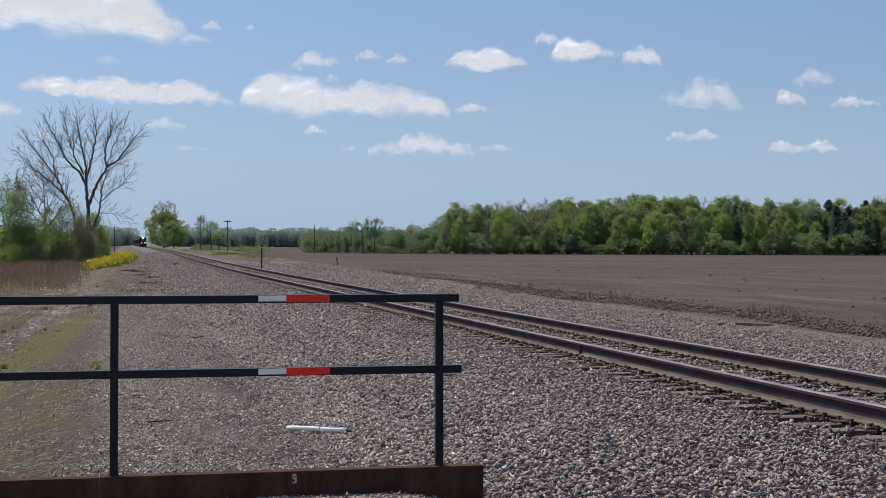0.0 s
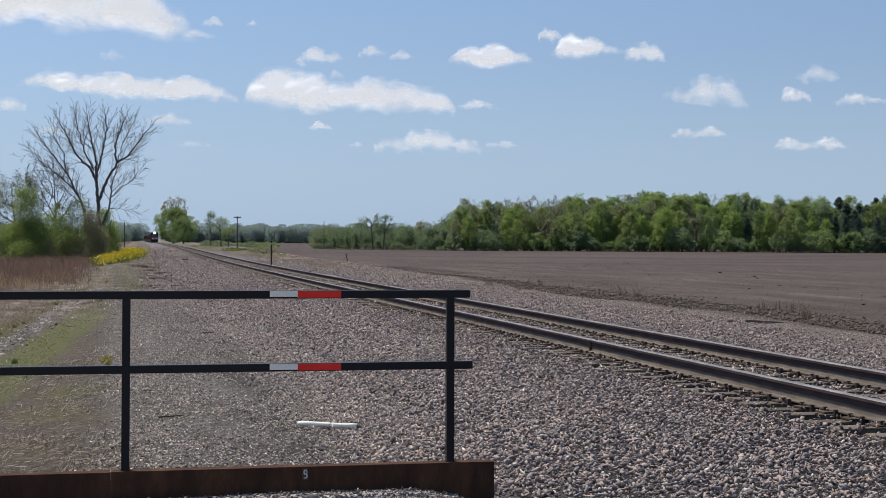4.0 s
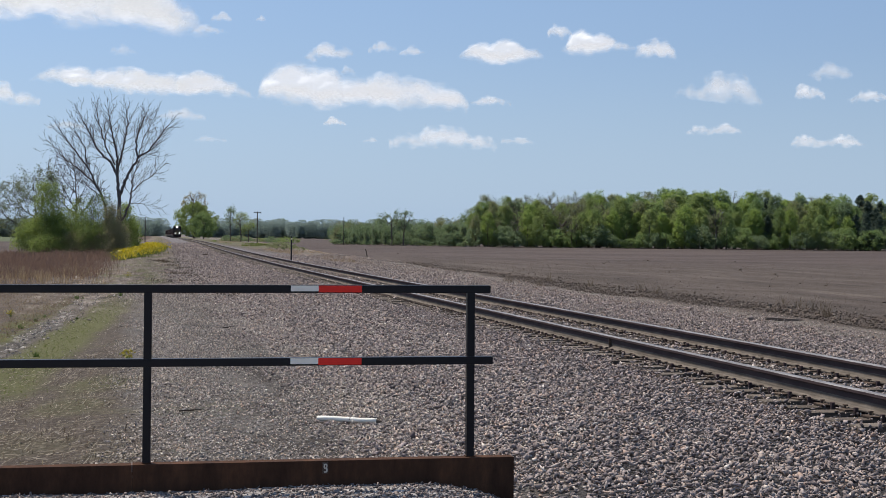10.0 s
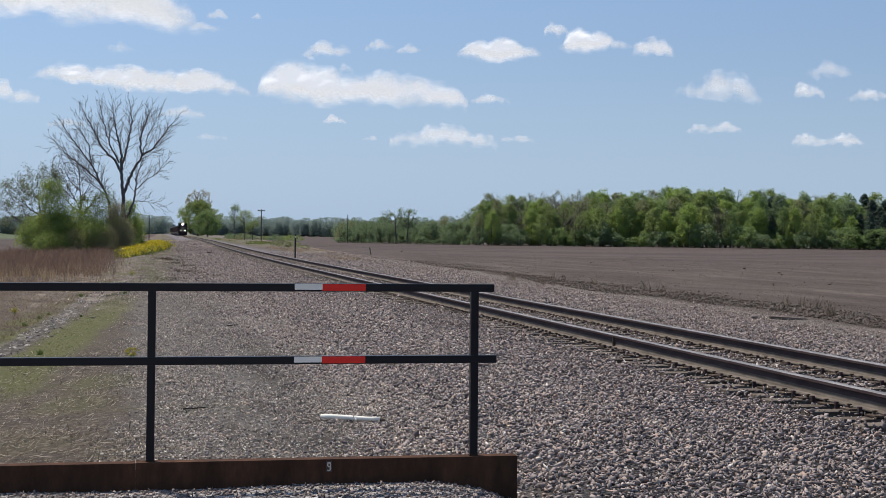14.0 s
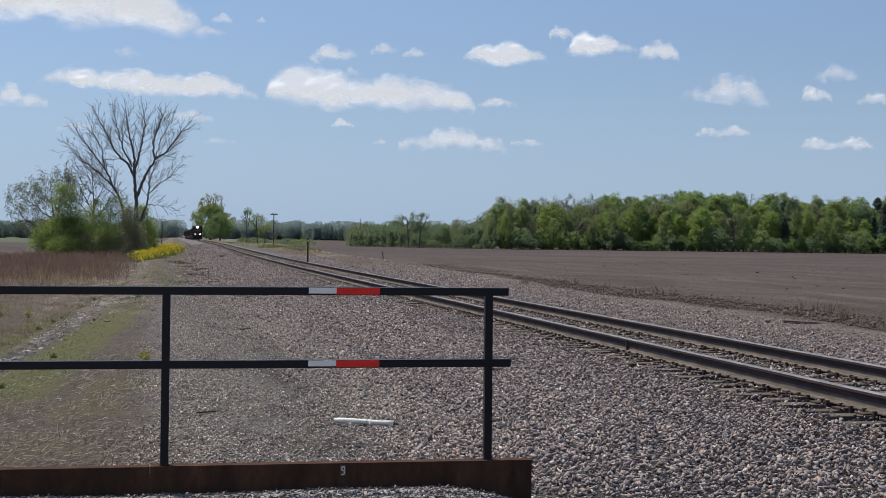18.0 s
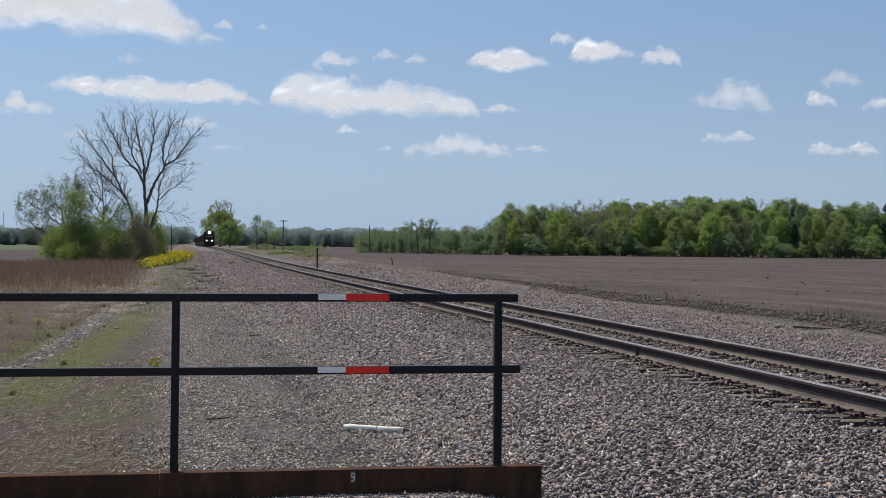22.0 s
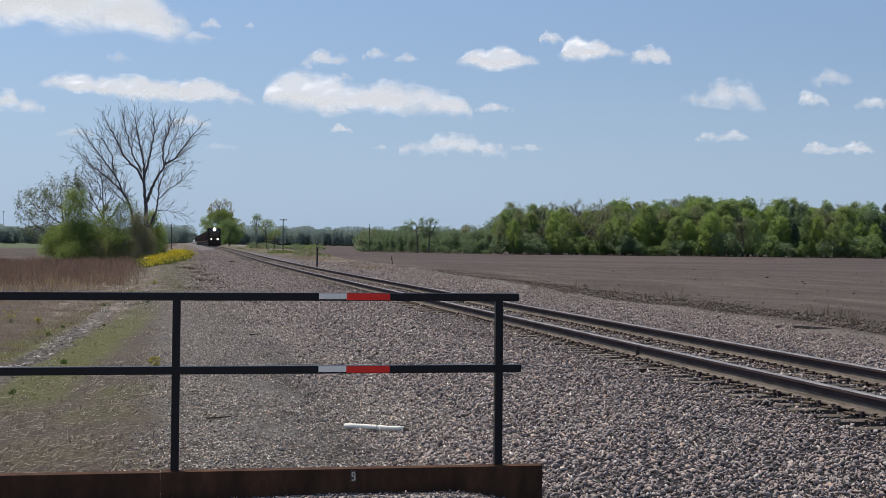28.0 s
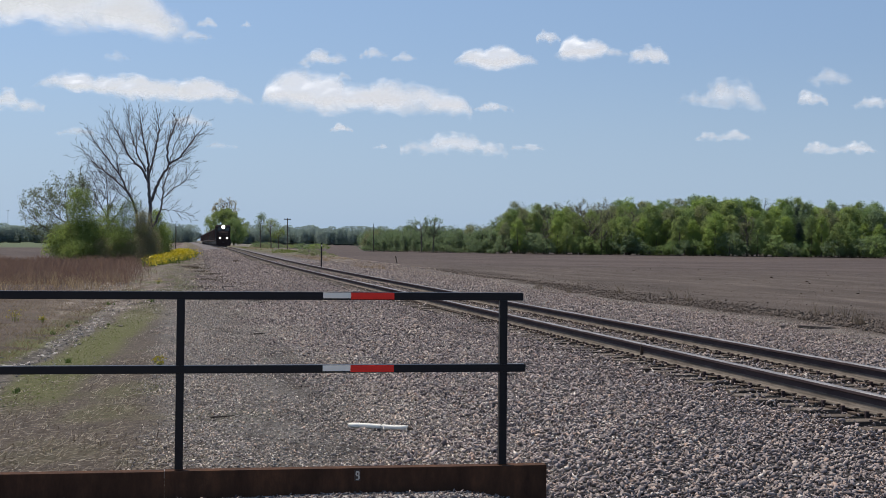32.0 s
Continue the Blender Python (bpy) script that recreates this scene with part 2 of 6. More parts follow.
# ---- materials ----
def mat_ground():
    g = Graph("ground_soil")
    p = g.pos()
    u = g.attr("across")
    y = g.xyz(p)[1]
    big, mid, fine = g.noise(p, 0.12, 5), g.noise(p, 1.3, 6, 0.6), g.noise(p, 9.0, 6, 0.7)
    wob = g.math("MULTIPLY_ADD", g.noise(p, 0.55, 6, 0.65), 2.4, -1.2)
    uu = g.math("ADD", u, wob)
    grain = g.cells(p, 28.0)
    grit = g.cells(p, 42.0, "Color")
    # tilled soil
    furrow = g.noise(g.scaled(p, (0.22, 0.03, 1)), 2.2, 6, 0.65)
    soil = g.ramp(g.math("MULTIPLY_ADD", furrow, 0.65, g.math("MULTIPLY", fine, 0.35)), (0.36, (0.046, 0.034, 0.027)), (0.5, (0.08, 0.061, 0.049)), (0.64, (0.14, 0.111, 0.09)))
    soil = g.mix(g.math("MULTIPLY", g.step(mid, 0.48, 0.62), 0.45), soil, (0.055, 0.042, 0.034))
    soil = g.mix(g.math("MULTIPLY", g.step(big, 0.52, 0.68), 0.6), soil, (0.108, 0.085, 0.069))
    far_soil = g.math("MULTIPLY", g.step(g.math("MULTIPLY_ADD", big, 60, y), 110, 200), 0.75)
    soil = g.mix(far_soil, soil, g.mix(g.step(g.noise(g.scaled(p, (0.02, 0.12, 1)), 1.0, 4), 0.42, 0.6), (0.055, 0.04, 0.036), (0.088, 0.065, 0.056)))
    # gravel of the path
    stone = g.mix(0.6, g.ramp(g.xyz(grit)[0], (0.0, (0.05, 0.043, 0.037)), (0.5, (0.15, 0.132, 0.117)), (1.0, (0.36, 0.33, 0.3))), (0.135, 0.116, 0.1))
    stone = g.mix(g.math("MULTIPLY", g.step(mid, 0.5, 0.7), 0.7), stone, (0.115, 0.092, 0.075))
    # ballast under the loose stones, its colour darkened as shade in their gaps
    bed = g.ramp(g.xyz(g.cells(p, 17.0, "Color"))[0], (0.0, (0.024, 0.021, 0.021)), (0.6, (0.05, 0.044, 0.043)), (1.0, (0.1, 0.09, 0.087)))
    # paler farther on, in place of the loose stones that thin out
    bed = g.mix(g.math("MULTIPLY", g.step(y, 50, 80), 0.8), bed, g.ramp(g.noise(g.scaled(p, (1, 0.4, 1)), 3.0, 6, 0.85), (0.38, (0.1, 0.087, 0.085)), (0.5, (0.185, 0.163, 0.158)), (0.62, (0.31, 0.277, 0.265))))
    # verge: straw, earth and moss
    straw = g.ramp(g.noise(g.scaled(p, (1.0, 2.0, 1)), 7.0, 6, 0.75), (0.38, (0.045, 0.034, 0.026)), (0.54, (0.088, 0.068, 0.052)), (0.68, (0.19, 0.153, 0.118)))
    fleck = g.step(g.noise(g.scaled(p, (1, 2.2, 1)), 30.0, 3, 0.6), 0.6, 0.68)
    straw = g.mix(g.math("MULTIPLY", fleck, 0.8), straw, (0.36, 0.30, 0.23))
    earth = g.ramp(g.math("MULTIPLY_ADD", mid, 0.5, g.math("MULTIPLY", fine, 0.5)), (0.36, (0.046, 0.033, 0.025)), (0.52, (0.092, 0.068, 0.052)), (0.66, (0.17, 0.132, 0.103)))
    grass = g.ramp(fine, (0.32, (0.076, 0.076, 0.028)), (0.68, (0.118, 0.115, 0.044)))
    mud = g.ramp(g.xyz(g.cells(g.scaled(p, (1, 0.35, 1)), 9.0, "Color"))[1], (0.0, (0.04, 0.034, 0.029)), (0.55, (0.1, 0.085, 0.07)), (0.88, (0.15, 0.13, 0.11)), (0.96, (0.3, 0.27, 0.24)), (1.0, (0.46, 0.42, 0.38)))
    dry = g.ramp(fine, (0.3, (0.05, 0.033, 0.026)), (0.7, (0.11, 0.075, 0.058)))
    def between(v, lo, hi, soft):
        return g.math("MULTIPLY", g.step(v, lo - soft, lo + soft), g.math("SUBTRACT", 1.0, g.step(v, hi - soft, hi + soft)))
    # the wet strip wanders nearer to the track farther on
    s = g.math("ADD", g.math("SUBTRACT", u, g.math("MULTIPLY_ADD", y, 0.048, -3.27)), g.math("MULTIPLY", wob, 0.28))
    earth = g.mix(g.math("MULTIPLY", fleck, 0.4), earth, (0.3, 0.25, 0.2))
    c = g.mix(g.step(g.math("MULTIPLY_ADD", wob, 0.35, u), -0.35, 0.3), straw, stone)
    c = g.mix(g.math("MULTIPLY", g.math("SUBTRACT", 1.0, g.step(s, -0.2, 0.2)), g.step(y, 15, 20)), c, earth)
    near = g.math("MULTIPLY", g.step(y, 16.5, 20.0), g.math("SUBTRACT", 1.0, g.step(y, 46, 62)))
    c = g.mix(g.math("MULTIPLY", g.math("MULTIPLY", between(g.math("MULTIPLY_ADD", y, -0.012, s), -0.05, 0.95, 0.2), near), 0.92), c, grass)
    c = g.mix(g.math("MULTIPLY", g.math("MULTIPLY", between(s, -0.95, -0.2, 0.25), near), g.step(mid, 0.38, 0.55)), c, grass)
    patch = g.math("MULTIPLY", g.step(g.noise(p, 0.5, 5, 0.65), 0.53, 0.62), between(uu, -4.0, 1.6, 0.8))
    c = g.mix(g.math("MULTIPLY", patch, 0.22), c, grass)
    px, py = g.math("MULTIPLY", g.math("ADD", u, 0.7), 1.5), g.math("MULTIPLY", g.math("SUBTRACT", y, 16.6), 0.8)
    away = g.math("ADD", g.math("SQRT", g.math("ADD", g.math("MULTIPLY", px, px), g.math("MULTIPLY", py, py))), g.math("MULTIPLY", wob, 0.45))
    c = g.mix(g.math("MULTIPLY", g.math("SUBTRACT", 1.0, g.step(away, 0.35, 0.9)), 0.45), c, grass)
    px, py = g.math("MULTIPLY", g.math("ADD", u, 0.35), 1.3), g.math("MULTIPLY", g.math("SUBTRACT", y, 18.6), 0.6)
    away = g.math("ADD", g.math("SQRT", g.math("ADD", g.math("MULTIPLY", px, px), g.math("MULTIPLY", py, py))), g.math("MULTIPLY", wob, 0.45))
    c = g.mix(g.math("MULTIPLY", g.math("SUBTRACT", 1.0, g.step(away, 0.3, 0.8)), 0.5), c, grass)
    rut = g.math("MULTIPLY", between(g.math("MULTIPLY_ADD", wob, 0.3, u), 0.85, 2.0, 0.3), g.step(g.noise(g.scaled(p, (1, 0.3, 1)), 1.4, 5, 0.7), 0.4, 0.6))
    c = g.mix(g.math("MULTIPLY", rut, 0.9), c, (0.06, 0.047, 0.038))
    c = g.mix(g.math("MULTIPLY", between(s, -0.26, 0.2, 0.16), near), c, mud)
    c = g.mix(g.math("MULTIPLY", g.math("SUBTRACT", 1.0, g.step(uu, -4.0, -2.4)), g.step(y, 44, 56)), c, dry)
    worn = g.ramp(g.noise(g.scaled(p, (1, 0.4, 1)), 1.1, 6, 0.72), (0.36, (0.05, 0.037, 0.029)), (0.46, (0.115, 0.088, 0.068)), (0.56, (0.165, 0.132, 0.104)), (0.64, (0.3, 0.25, 0.205)))
    c = g.mix(g.math("MULTIPLY", g.step(y, 30, 48), between(uu, -3.2, 2.4, 0.6)), c, worn)
    far_strip = g.math("MULTIPLY", g.step(y, 45, 60), between(uu, -1.4, 1.8, 0.5))
    c = g.mix(g.math("MULTIPLY", far_strip, g.step(g.noise(g.scaled(p, (1, 0.3, 1)), 0.8, 4), 0.48, 0.58)), c, g.mix(0.25, grass, straw))
    c = g.mix(g.math("SUBTRACT", 1.0, g.step(uu, -17, -12)), c, soil)
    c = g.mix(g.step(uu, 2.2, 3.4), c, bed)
    tan = g.mix(0.55, g.ramp(mid, (0.3, (0.10, 0.08, 0.064)), (0.7, (0.19, 0.155, 0.125))), g.ramp(g.xyz(grit)[1], (0.0, (0.05, 0.042, 0.036)), (0.6, (0.14, 0.118, 0.1)), (1.0, (0.4, 0.36, 0.32))))
    edge = g.step(uu, 12.6, 14.4)
    c = g.mix(edge, c, tan)
    # the soil begins at a sharp edge that swings away from the track farther on
    brink = g.math("SUBTRACT", g.math("MULTIPLY_ADD", wob, 0.22, u), g.math("MULTIPLY", g.math("MAXIMUM", g.math("SUBTRACT", y, 50.0), 0.0), 0.031))
    c = g.mix(g.math("MULTIPLY", between(uu, 11.0, 17.0, 1.5), g.math("MULTIPLY", g.step(y, 120, 170), 0.8)), c, g.ramp(g.math("MULTIPLY_ADD", big, 0.5, g.math("MULTIPLY", mid, 0.5)), (0.38, (0.07, 0.053, 0.042)), (0.5, (0.105, 0.08, 0.06)), (0.62, (0.21, 0.155, 0.11))))
    c = g.mix(g.step(brink, 15.0, 15.5), c, soil)
    bank = g.math("MULTIPLY", between(brink, 13.9, 15.3, 0.3), g.step(y, 95, 125))
    c = g.mix(g.math("MULTIPLY", bank, g.step(mid, 0.42, 0.58)), c, (0.26, 0.19, 0.135))
    far = g.math("MULTIPLY", g.math("SUBTRACT", 1.0, g.step(u, -30, -12)), g.step(y, 330, 420))
    c = g.mix(far, c, (0.088, 0.105, 0.055))
    far = g.math("MULTIPLY", between(u, 11, 19, 3), g.step(y, 180, 240))
    c = g.mix(far, c, g.ramp(g.noise(p, 0.3, 6, 0.7), (0.38, (0.085, 0.068, 0.046)), (0.5, (0.125, 0.108, 0.066)), (0.62, (0.095, 0.105, 0.05))))
    stony = g.math("MULTIPLY", g.step(uu, -0.7, 0.5), g.math("SUBTRACT", 1.0, edge))
    h = g.math("ADD", g.math("MULTIPLY", g.math("SUBTRACT", 1.0, grain), g.math("MULTIPLY_ADD", stony, 0.9, 0.25)), g.math("MULTIPLY", fine, 1.6))
    return g.surface(c, 0.95, g.bump(h, 0.04), spec=0.15)


def mat_stone(name="ballast_stone", tone=1.38, tint=(1.02, 1, 0.955)):
    g = Graph(name)
    p = g.pos()
    r = g.island()
    c = g.ramp(r, (0.0, (0.06, 0.052, 0.056)), (0.2, (0.13, 0.113, 0.117)), (0.42, (0.24, 0.213, 0.215)), (0.6, (0.18, 0.152, 0.146)), (0.78, (0.29, 0.256, 0.24)), (0.9, (0.25, 0.18, 0.15)), (0.97, (0.3, 0.272, 0.258)), (1.0, (0.44, 0.41, 0.385)))
    n = g.noise(p, 38.0, 4, 0.65)
    c = g.mix(g.step(n, 0.45, 0.75), c, (0.12, 0.106, 0.1))
    c = g.mix(1.0, c, (tone * 1.05 * tint[0], tone * tint[1], tone * 0.965 * tint[2]), "MULTIPLY")
    return g.surface(c, 0.9, g.bump(n, 0.002), spec=0.15)


def mat_gravel_bed():
    g = Graph("gravel_bed")
    p = g.pos()
    k = g.cells(p, 34.0, "Color")
    c = g.ramp(g.xyz(k)[0], (0.0, (0.07, 0.06, 0.055)), (0.5, (0.24, 0.215, 0.2)), (1.0, (0.5, 0.46, 0.43)))
    return g.surface(c, 0.95, g.bump(g.math("SUBTRACT", 1.0, g.cells(p, 34.0)), 0.03), spec=0.15)


def mat_rail(name, a, b, rough, metal):
    g = Graph(name)
    p = g.pos()
    n = g.noise(g.scaled(p, (6, 0.8, 6)), 3.0, 6, 0.65)
    return g.surface(g.mix(g.step(n, 0.35, 0.7), a, b), rough, g.bump(g.noise(p, 60, 4), 0.002), metal=metal, spec=0.06)


def mat_wood(name, dark, light, along=(14, 1.2, 14)):
    g = Graph(name)
    p = g.obj()
    n = g.noise(g.scaled(p, along), 1.6, 7, 0.7)
    c = g.ramp(n, (0.3, dark), (0.7, light))
    c = g.mix(g.math("MULTIPLY", g.rnd(), 0.5), c, light, "MULTIPLY")
    return g.surface(c, 0.9, g.bump(n, 0.01), spec=0.2)


def mat_paint(name, col, rough=0.5, wear=(0.10, 0.06, 0.04), amount=0.68, metal=0.0, spec=0.4):
    g = Graph(name)
    p = g.obj()
    n = g.noise(p, 7.0, 8, 0.7)
    c = g.mix(g.step(n, amount, amount + 0.1), col, wear)
    c = g.mix(g.math("MULTIPLY", g.noise(p, 1.1, 4), 0.35), c, tuple(k * 0.6 for k in col))
    return g.surface(c, rough, g.bump(n, 0.002), metal=metal, spec=spec)


def mat_rust():
    g = Graph("rusted_beam")
    p = g.obj()
    n, m = g.noise(g.scaled(p, (1, 1, 0.35)), 5.0, 8, 0.72), g.noise(p, 60.0, 4, 0.7)
    c = g.ramp(n, (0.28, (0.03, 0.016, 0.011)), (0.5, (0.066, 0.033, 0.02)), (0.72, (0.125, 0.058, 0.031)))
    return g.surface(g.mix(g.step(m, 0.5, 0.8), c, (0.06, 0.035, 0.024)), 0.9, g.bump(m, 0.002), spec=0.08)


def mat_leaf(name, dark, light, clear=0.4, vary=0.5, sheer=2.5):
    g = Graph(name)
    r, o = g.island(), g.rnd()
    c = g.mix(r, dark, light)
    c = g.mix(g.math("MULTIPLY", o, vary), c, g.mix(g.math("FRACT", g.math("MULTIPLY", o, 7.3)), (0.155, 0.165, 0.06), (0.06, 0.088, 0.045)))
    return g.surface(c, 0.7, clear=clear, spec=0.08, sheer=sheer)


def mat_bark(name, dark, light):
    g = Graph(name)
    n = g.noise(g.scaled(g.pos(), (5, 5, 1.2)), 2.0, 6, 0.7)
    return g.surface(g.ramp(n, (0.3, dark), (0.7, light)), 0.95, g.bump(n, 0.03), spec=0.15)


GROUND, STONE = mat_ground(), mat_stone()
PATH_STONE = mat_stone("path_gravel", 1.86, (0.98, 1.0, 0.92))
PALE_STONE = mat_stone("pale_gravel", 1.12)
SHOULDER_STONE = mat_stone("shoulder_gravel", 1.45, (1.03, 1.0, 0.93))
RAIL_SIDE = mat_rail("rusted_rail_side", (0.058, 0.04, 0.04), (0.085, 0.059, 0.056), 0.85, 0.0)
RAIL_HEAD = mat_rail("worn_rail_head", (0.17, 0.155, 0.15), (0.27, 0.25, 0.24), 0.5, 0.4)
RAIL_FOOT = mat_rail("dusty_rail_foot", (0.095, 0.078, 0.064), (0.165, 0.137, 0.113), 0.9, 0.0)
TIE = mat_wood("weathered_tie", (0.064, 0.049, 0.038), (0.215, 0.173, 0.137), (1.2, 14, 14))
PLATE = mat_rail("rusted_plate", (0.055, 0.04, 0.032), (0.13, 0.095, 0.072), 0.9, 0.0)
BLACK = mat_paint("black_paint", (0.018, 0.0155, 0.0165), 0.36, (0.032, 0.026, 0.026), 0.7, spec=0.17)
TAPE_RED = mat_paint("red_reflective_tape", (0.9, 0.05, 0.035), 0.7, (0.5, 0.03, 0.03), 0.75, spec=0.08)
TAPE_WHITE = mat_paint("white_reflective_tape", (0.97, 0.86, 0.72), 0.7, (0.7, 0.62, 0.52), 0.78, spec=0.1)
RUST = mat_rust()
LEAF_SPRING = mat_leaf('spring_leaf', (0.204, 0.270, 0.086), (0.242, 0.308, 0.101), 0.5, 0.2, 1.55)
LEAF_DEEP = mat_leaf('deep_leaf', (0.160, 0.220, 0.099), (0.187, 0.251, 0.110), 0.5, 0.25, 1.55)
LEAF_BUD = mat_leaf('bud_leaf', (0.182, 0.193, 0.119), (0.209, 0.218, 0.132), 0.5, 0.15, 1.55)
LEAF_OLIVE = mat_leaf('olive_leaf', (0.171, 0.215, 0.088), (0.198, 0.240, 0.099), 0.5, 0.0, 1.55)
# distance haze put into the base colour: far leaves paled to grey-green
LEAF_HAZED = mat_leaf('haze_paled_leaf', (0.202, 0.245, 0.251), (0.208, 0.252, 0.258), 0.5, 0.0, 1.6)
LEAF_DUSK = mat_leaf('dull_green_leaf', (0.138, 0.182, 0.110), (0.160, 0.204, 0.123), 0.5, 0.0, 1.55)
LEAF_THICKET = mat_leaf('thicket_leaf', (0.164, 0.206, 0.070), (0.178, 0.221, 0.076), 0.5, 0.0, 1.7)
LEAF_PALE = mat_leaf('pale_new_leaf', (0.120, 0.135, 0.071), (0.135, 0.150, 0.079), 0.5, 0.0, 1.3)
LEAF_TWIG = mat_leaf('olive_bud', (0.283, 0.250, 0.162), (0.309, 0.275, 0.178), 0.5, 0.0, 1.5)
LEAF_PINE = mat_leaf('conifer_needle', (0.075, 0.101, 0.088), (0.088, 0.117, 0.099), 0.5, 0.0, 1.3)
DARK_BARK = mat_bark("dark_bark", (0.075, 0.062, 0.06), (0.16, 0.138, 0.132))
BARK = mat_bark("grey_bark", (0.065, 0.052, 0.045), (0.16, 0.135, 0.115))
TWIG = mat_bark("brown_twig", (0.09, 0.065, 0.05), (0.17, 0.13, 0.10))


# ---- ground ----
def build_ground():
    xs = np.unique(np.round(np.concatenate([np.linspace(-4600, -400, 9), np.linspace(-400, -40, 15), np.linspace(-40, -8, 33),
                                            np.linspace(-8, 22, 121), np.linspace(22, 60, 39), np.linspace(60, 400, 18), np.linspace(400, 4600, 9)]), 3))
    ys = np.unique(np.round(np.concatenate([np.linspace(-4600, -60, 6), np.linspace(-60, 6, 12), np.linspace(6, 60, 150),
                                            60 * np.power(4600 / 60, np.linspace(0, 1, 150))]), 3))
    gx, gy = np.meshgrid(xs, ys)
    gz = ground_z(gx, gy)
    v = np.stack([gx.ravel(), gy.ravel(), gz.ravel()], 1)
    nx, ny = len(xs), len(ys)
    i = (np.arange(ny - 1)[:, None] * nx + np.arange(nx - 1)[None]).ravel()
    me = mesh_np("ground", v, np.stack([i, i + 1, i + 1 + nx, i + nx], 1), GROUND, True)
    a = me.attributes.new("across", "FLOAT", "POINT")
    a.data.foreach_set("value", (gx - shift(gy)).ravel().astype(np.float32))
    tagged(new("ground", me), "flat ground with ballast bed, gravel path, verge and tilled brown field", "ground", kind="structure")


build_ground()


# ---- loose stones ----
def stone_shape(rng, n=10):
    """Corners and faces of an angular broken stone about one unit across, with n corners."""
    k = np.arange(n) + 0.5
    h, w = 1 - 2 * k / n, k * 2.39996 + rng.uniform(0, 6.28)
    p = np.stack([np.cos(w) * np.sqrt(1 - h * h), np.sin(w) * np.sqrt(1 - h * h), h], 1) + rng.normal(0, 0.2, (n, 3))
    p /= np.linalg.norm(p, axis=1)[:, None]
    faces = []
    for a, b, c in itertools.combinations(range(n), 3):
        out = np.cross(p[b] - p[a], p[c] - p[a])
        side = (p - p[a]) @ out
        if side.max() < 1e-6:
            faces.append((a, b, c))
        elif side.min() > -1e-6:
            faces.append((a, c, b))
    v = np.sign(p) * np.abs(p) ** 0.65
    return v * rng.uniform(0.27, 0.55, (n, 1)) * np.array([1.0, rng.uniform(0.65, 1.0), rng.uniform(0.6, 0.95)]), np.array(faces)


def turns(rng, n):
    q = rng.normal(size=(n, 4))
    q /= np.linalg.norm(q, axis=1)[:, None]
    w, x, y, z = q.T
    return np.stack([1 - 2 * (y * y + z * z), 2 * (x * y - z * w), 2 * (x * z + y * w), 2 * (x * y + z * w), 1 - 2 * (x * x + z * z), 2 * (y * z - x * w),
                     2 * (x * z - y * w), 2 * (y * z + x * w), 1 - 2 * (x * x + y * y)], 1).reshape(n, 3, 3)


def stones(rng, x, y, z, size, corners=10):
    """Arrays of points and faces of many stones."""
    n = len(x)
    kinds = [stone_shape(rng, corners) for _ in range(60)]
    shapes, faces = np.stack([k[0] for k in kinds]), np.stack([k[1] for k in kinds])
    pick = rng.integers(0, 60, n)
    v = shapes[pick] * rng.uniform(0.75, 1.25, (n, 1, 3)) * size[:, None, None]
    v[:, :, 2] *= rng.uniform(0.4, 0.8, (n, 1))
    v[:, :, 0] *= rng.uniform(1.0, 2.0, (n, 1))
    a, b, c = rng.uniform(0, 2 * math.pi, n), rng.normal(0, 0.6, n), rng.normal(0, 0.6, n)
    x0, y0, z0 = v[:, :, 0], v[:, :, 1], v[:, :, 2]
    y0, z0 = y0 * np.cos(b)[:, None] - z0 * np.sin(b)[:, None], y0 * np.sin(b)[:, None] + z0 * np.cos(b)[:, None]
    x0, z0 = x0 * np.cos(c)[:, None] + z0 * np.sin(c)[:, None], z0 * np.cos(c)[:, None] - x0 * np.sin(c)[:, None]
    v = np.stack([x0 * np.cos(a)[:, None] - y0 * np.sin(a)[:, None], x0 * np.sin(a)[:, None] + y0 * np.cos(a)[:, None], z0], 2)
    v += np.stack([x, y, z], 1)[:, None]
    f = faces[pick] + corners * np.arange(n)[:, None, None]
    return v.reshape(-1, 3), f.reshape(-1, 3)


def scatter(rng, per_m2, u0, u1, y0, y1, lo, hi, keep=None):
    n = int(per_m2 * (u1 - u0) * (y1 - y0))
    u, y = rng.uniform(u0, u1, n), rng.uniform(y0, y1, n)
    ok = (u < 0.5 + 0.57 * y) & (u > -0.3 - 0.11 * y)
    if keep is not None:
        ok &= keep(u, y)
    u, y = u[ok], y[ok]
    x = u + shift(y)
    s = rng.uniform(lo, hi, len(u)) * rng.uniform(0.8, 1.15, len(u))
    return x, y, ground_z(x, y) + s * (rng.uniform(-0.15, 0.45, len(u)) + 0.7 * rng.uniform(0, 1, len(u)) ** 3), s


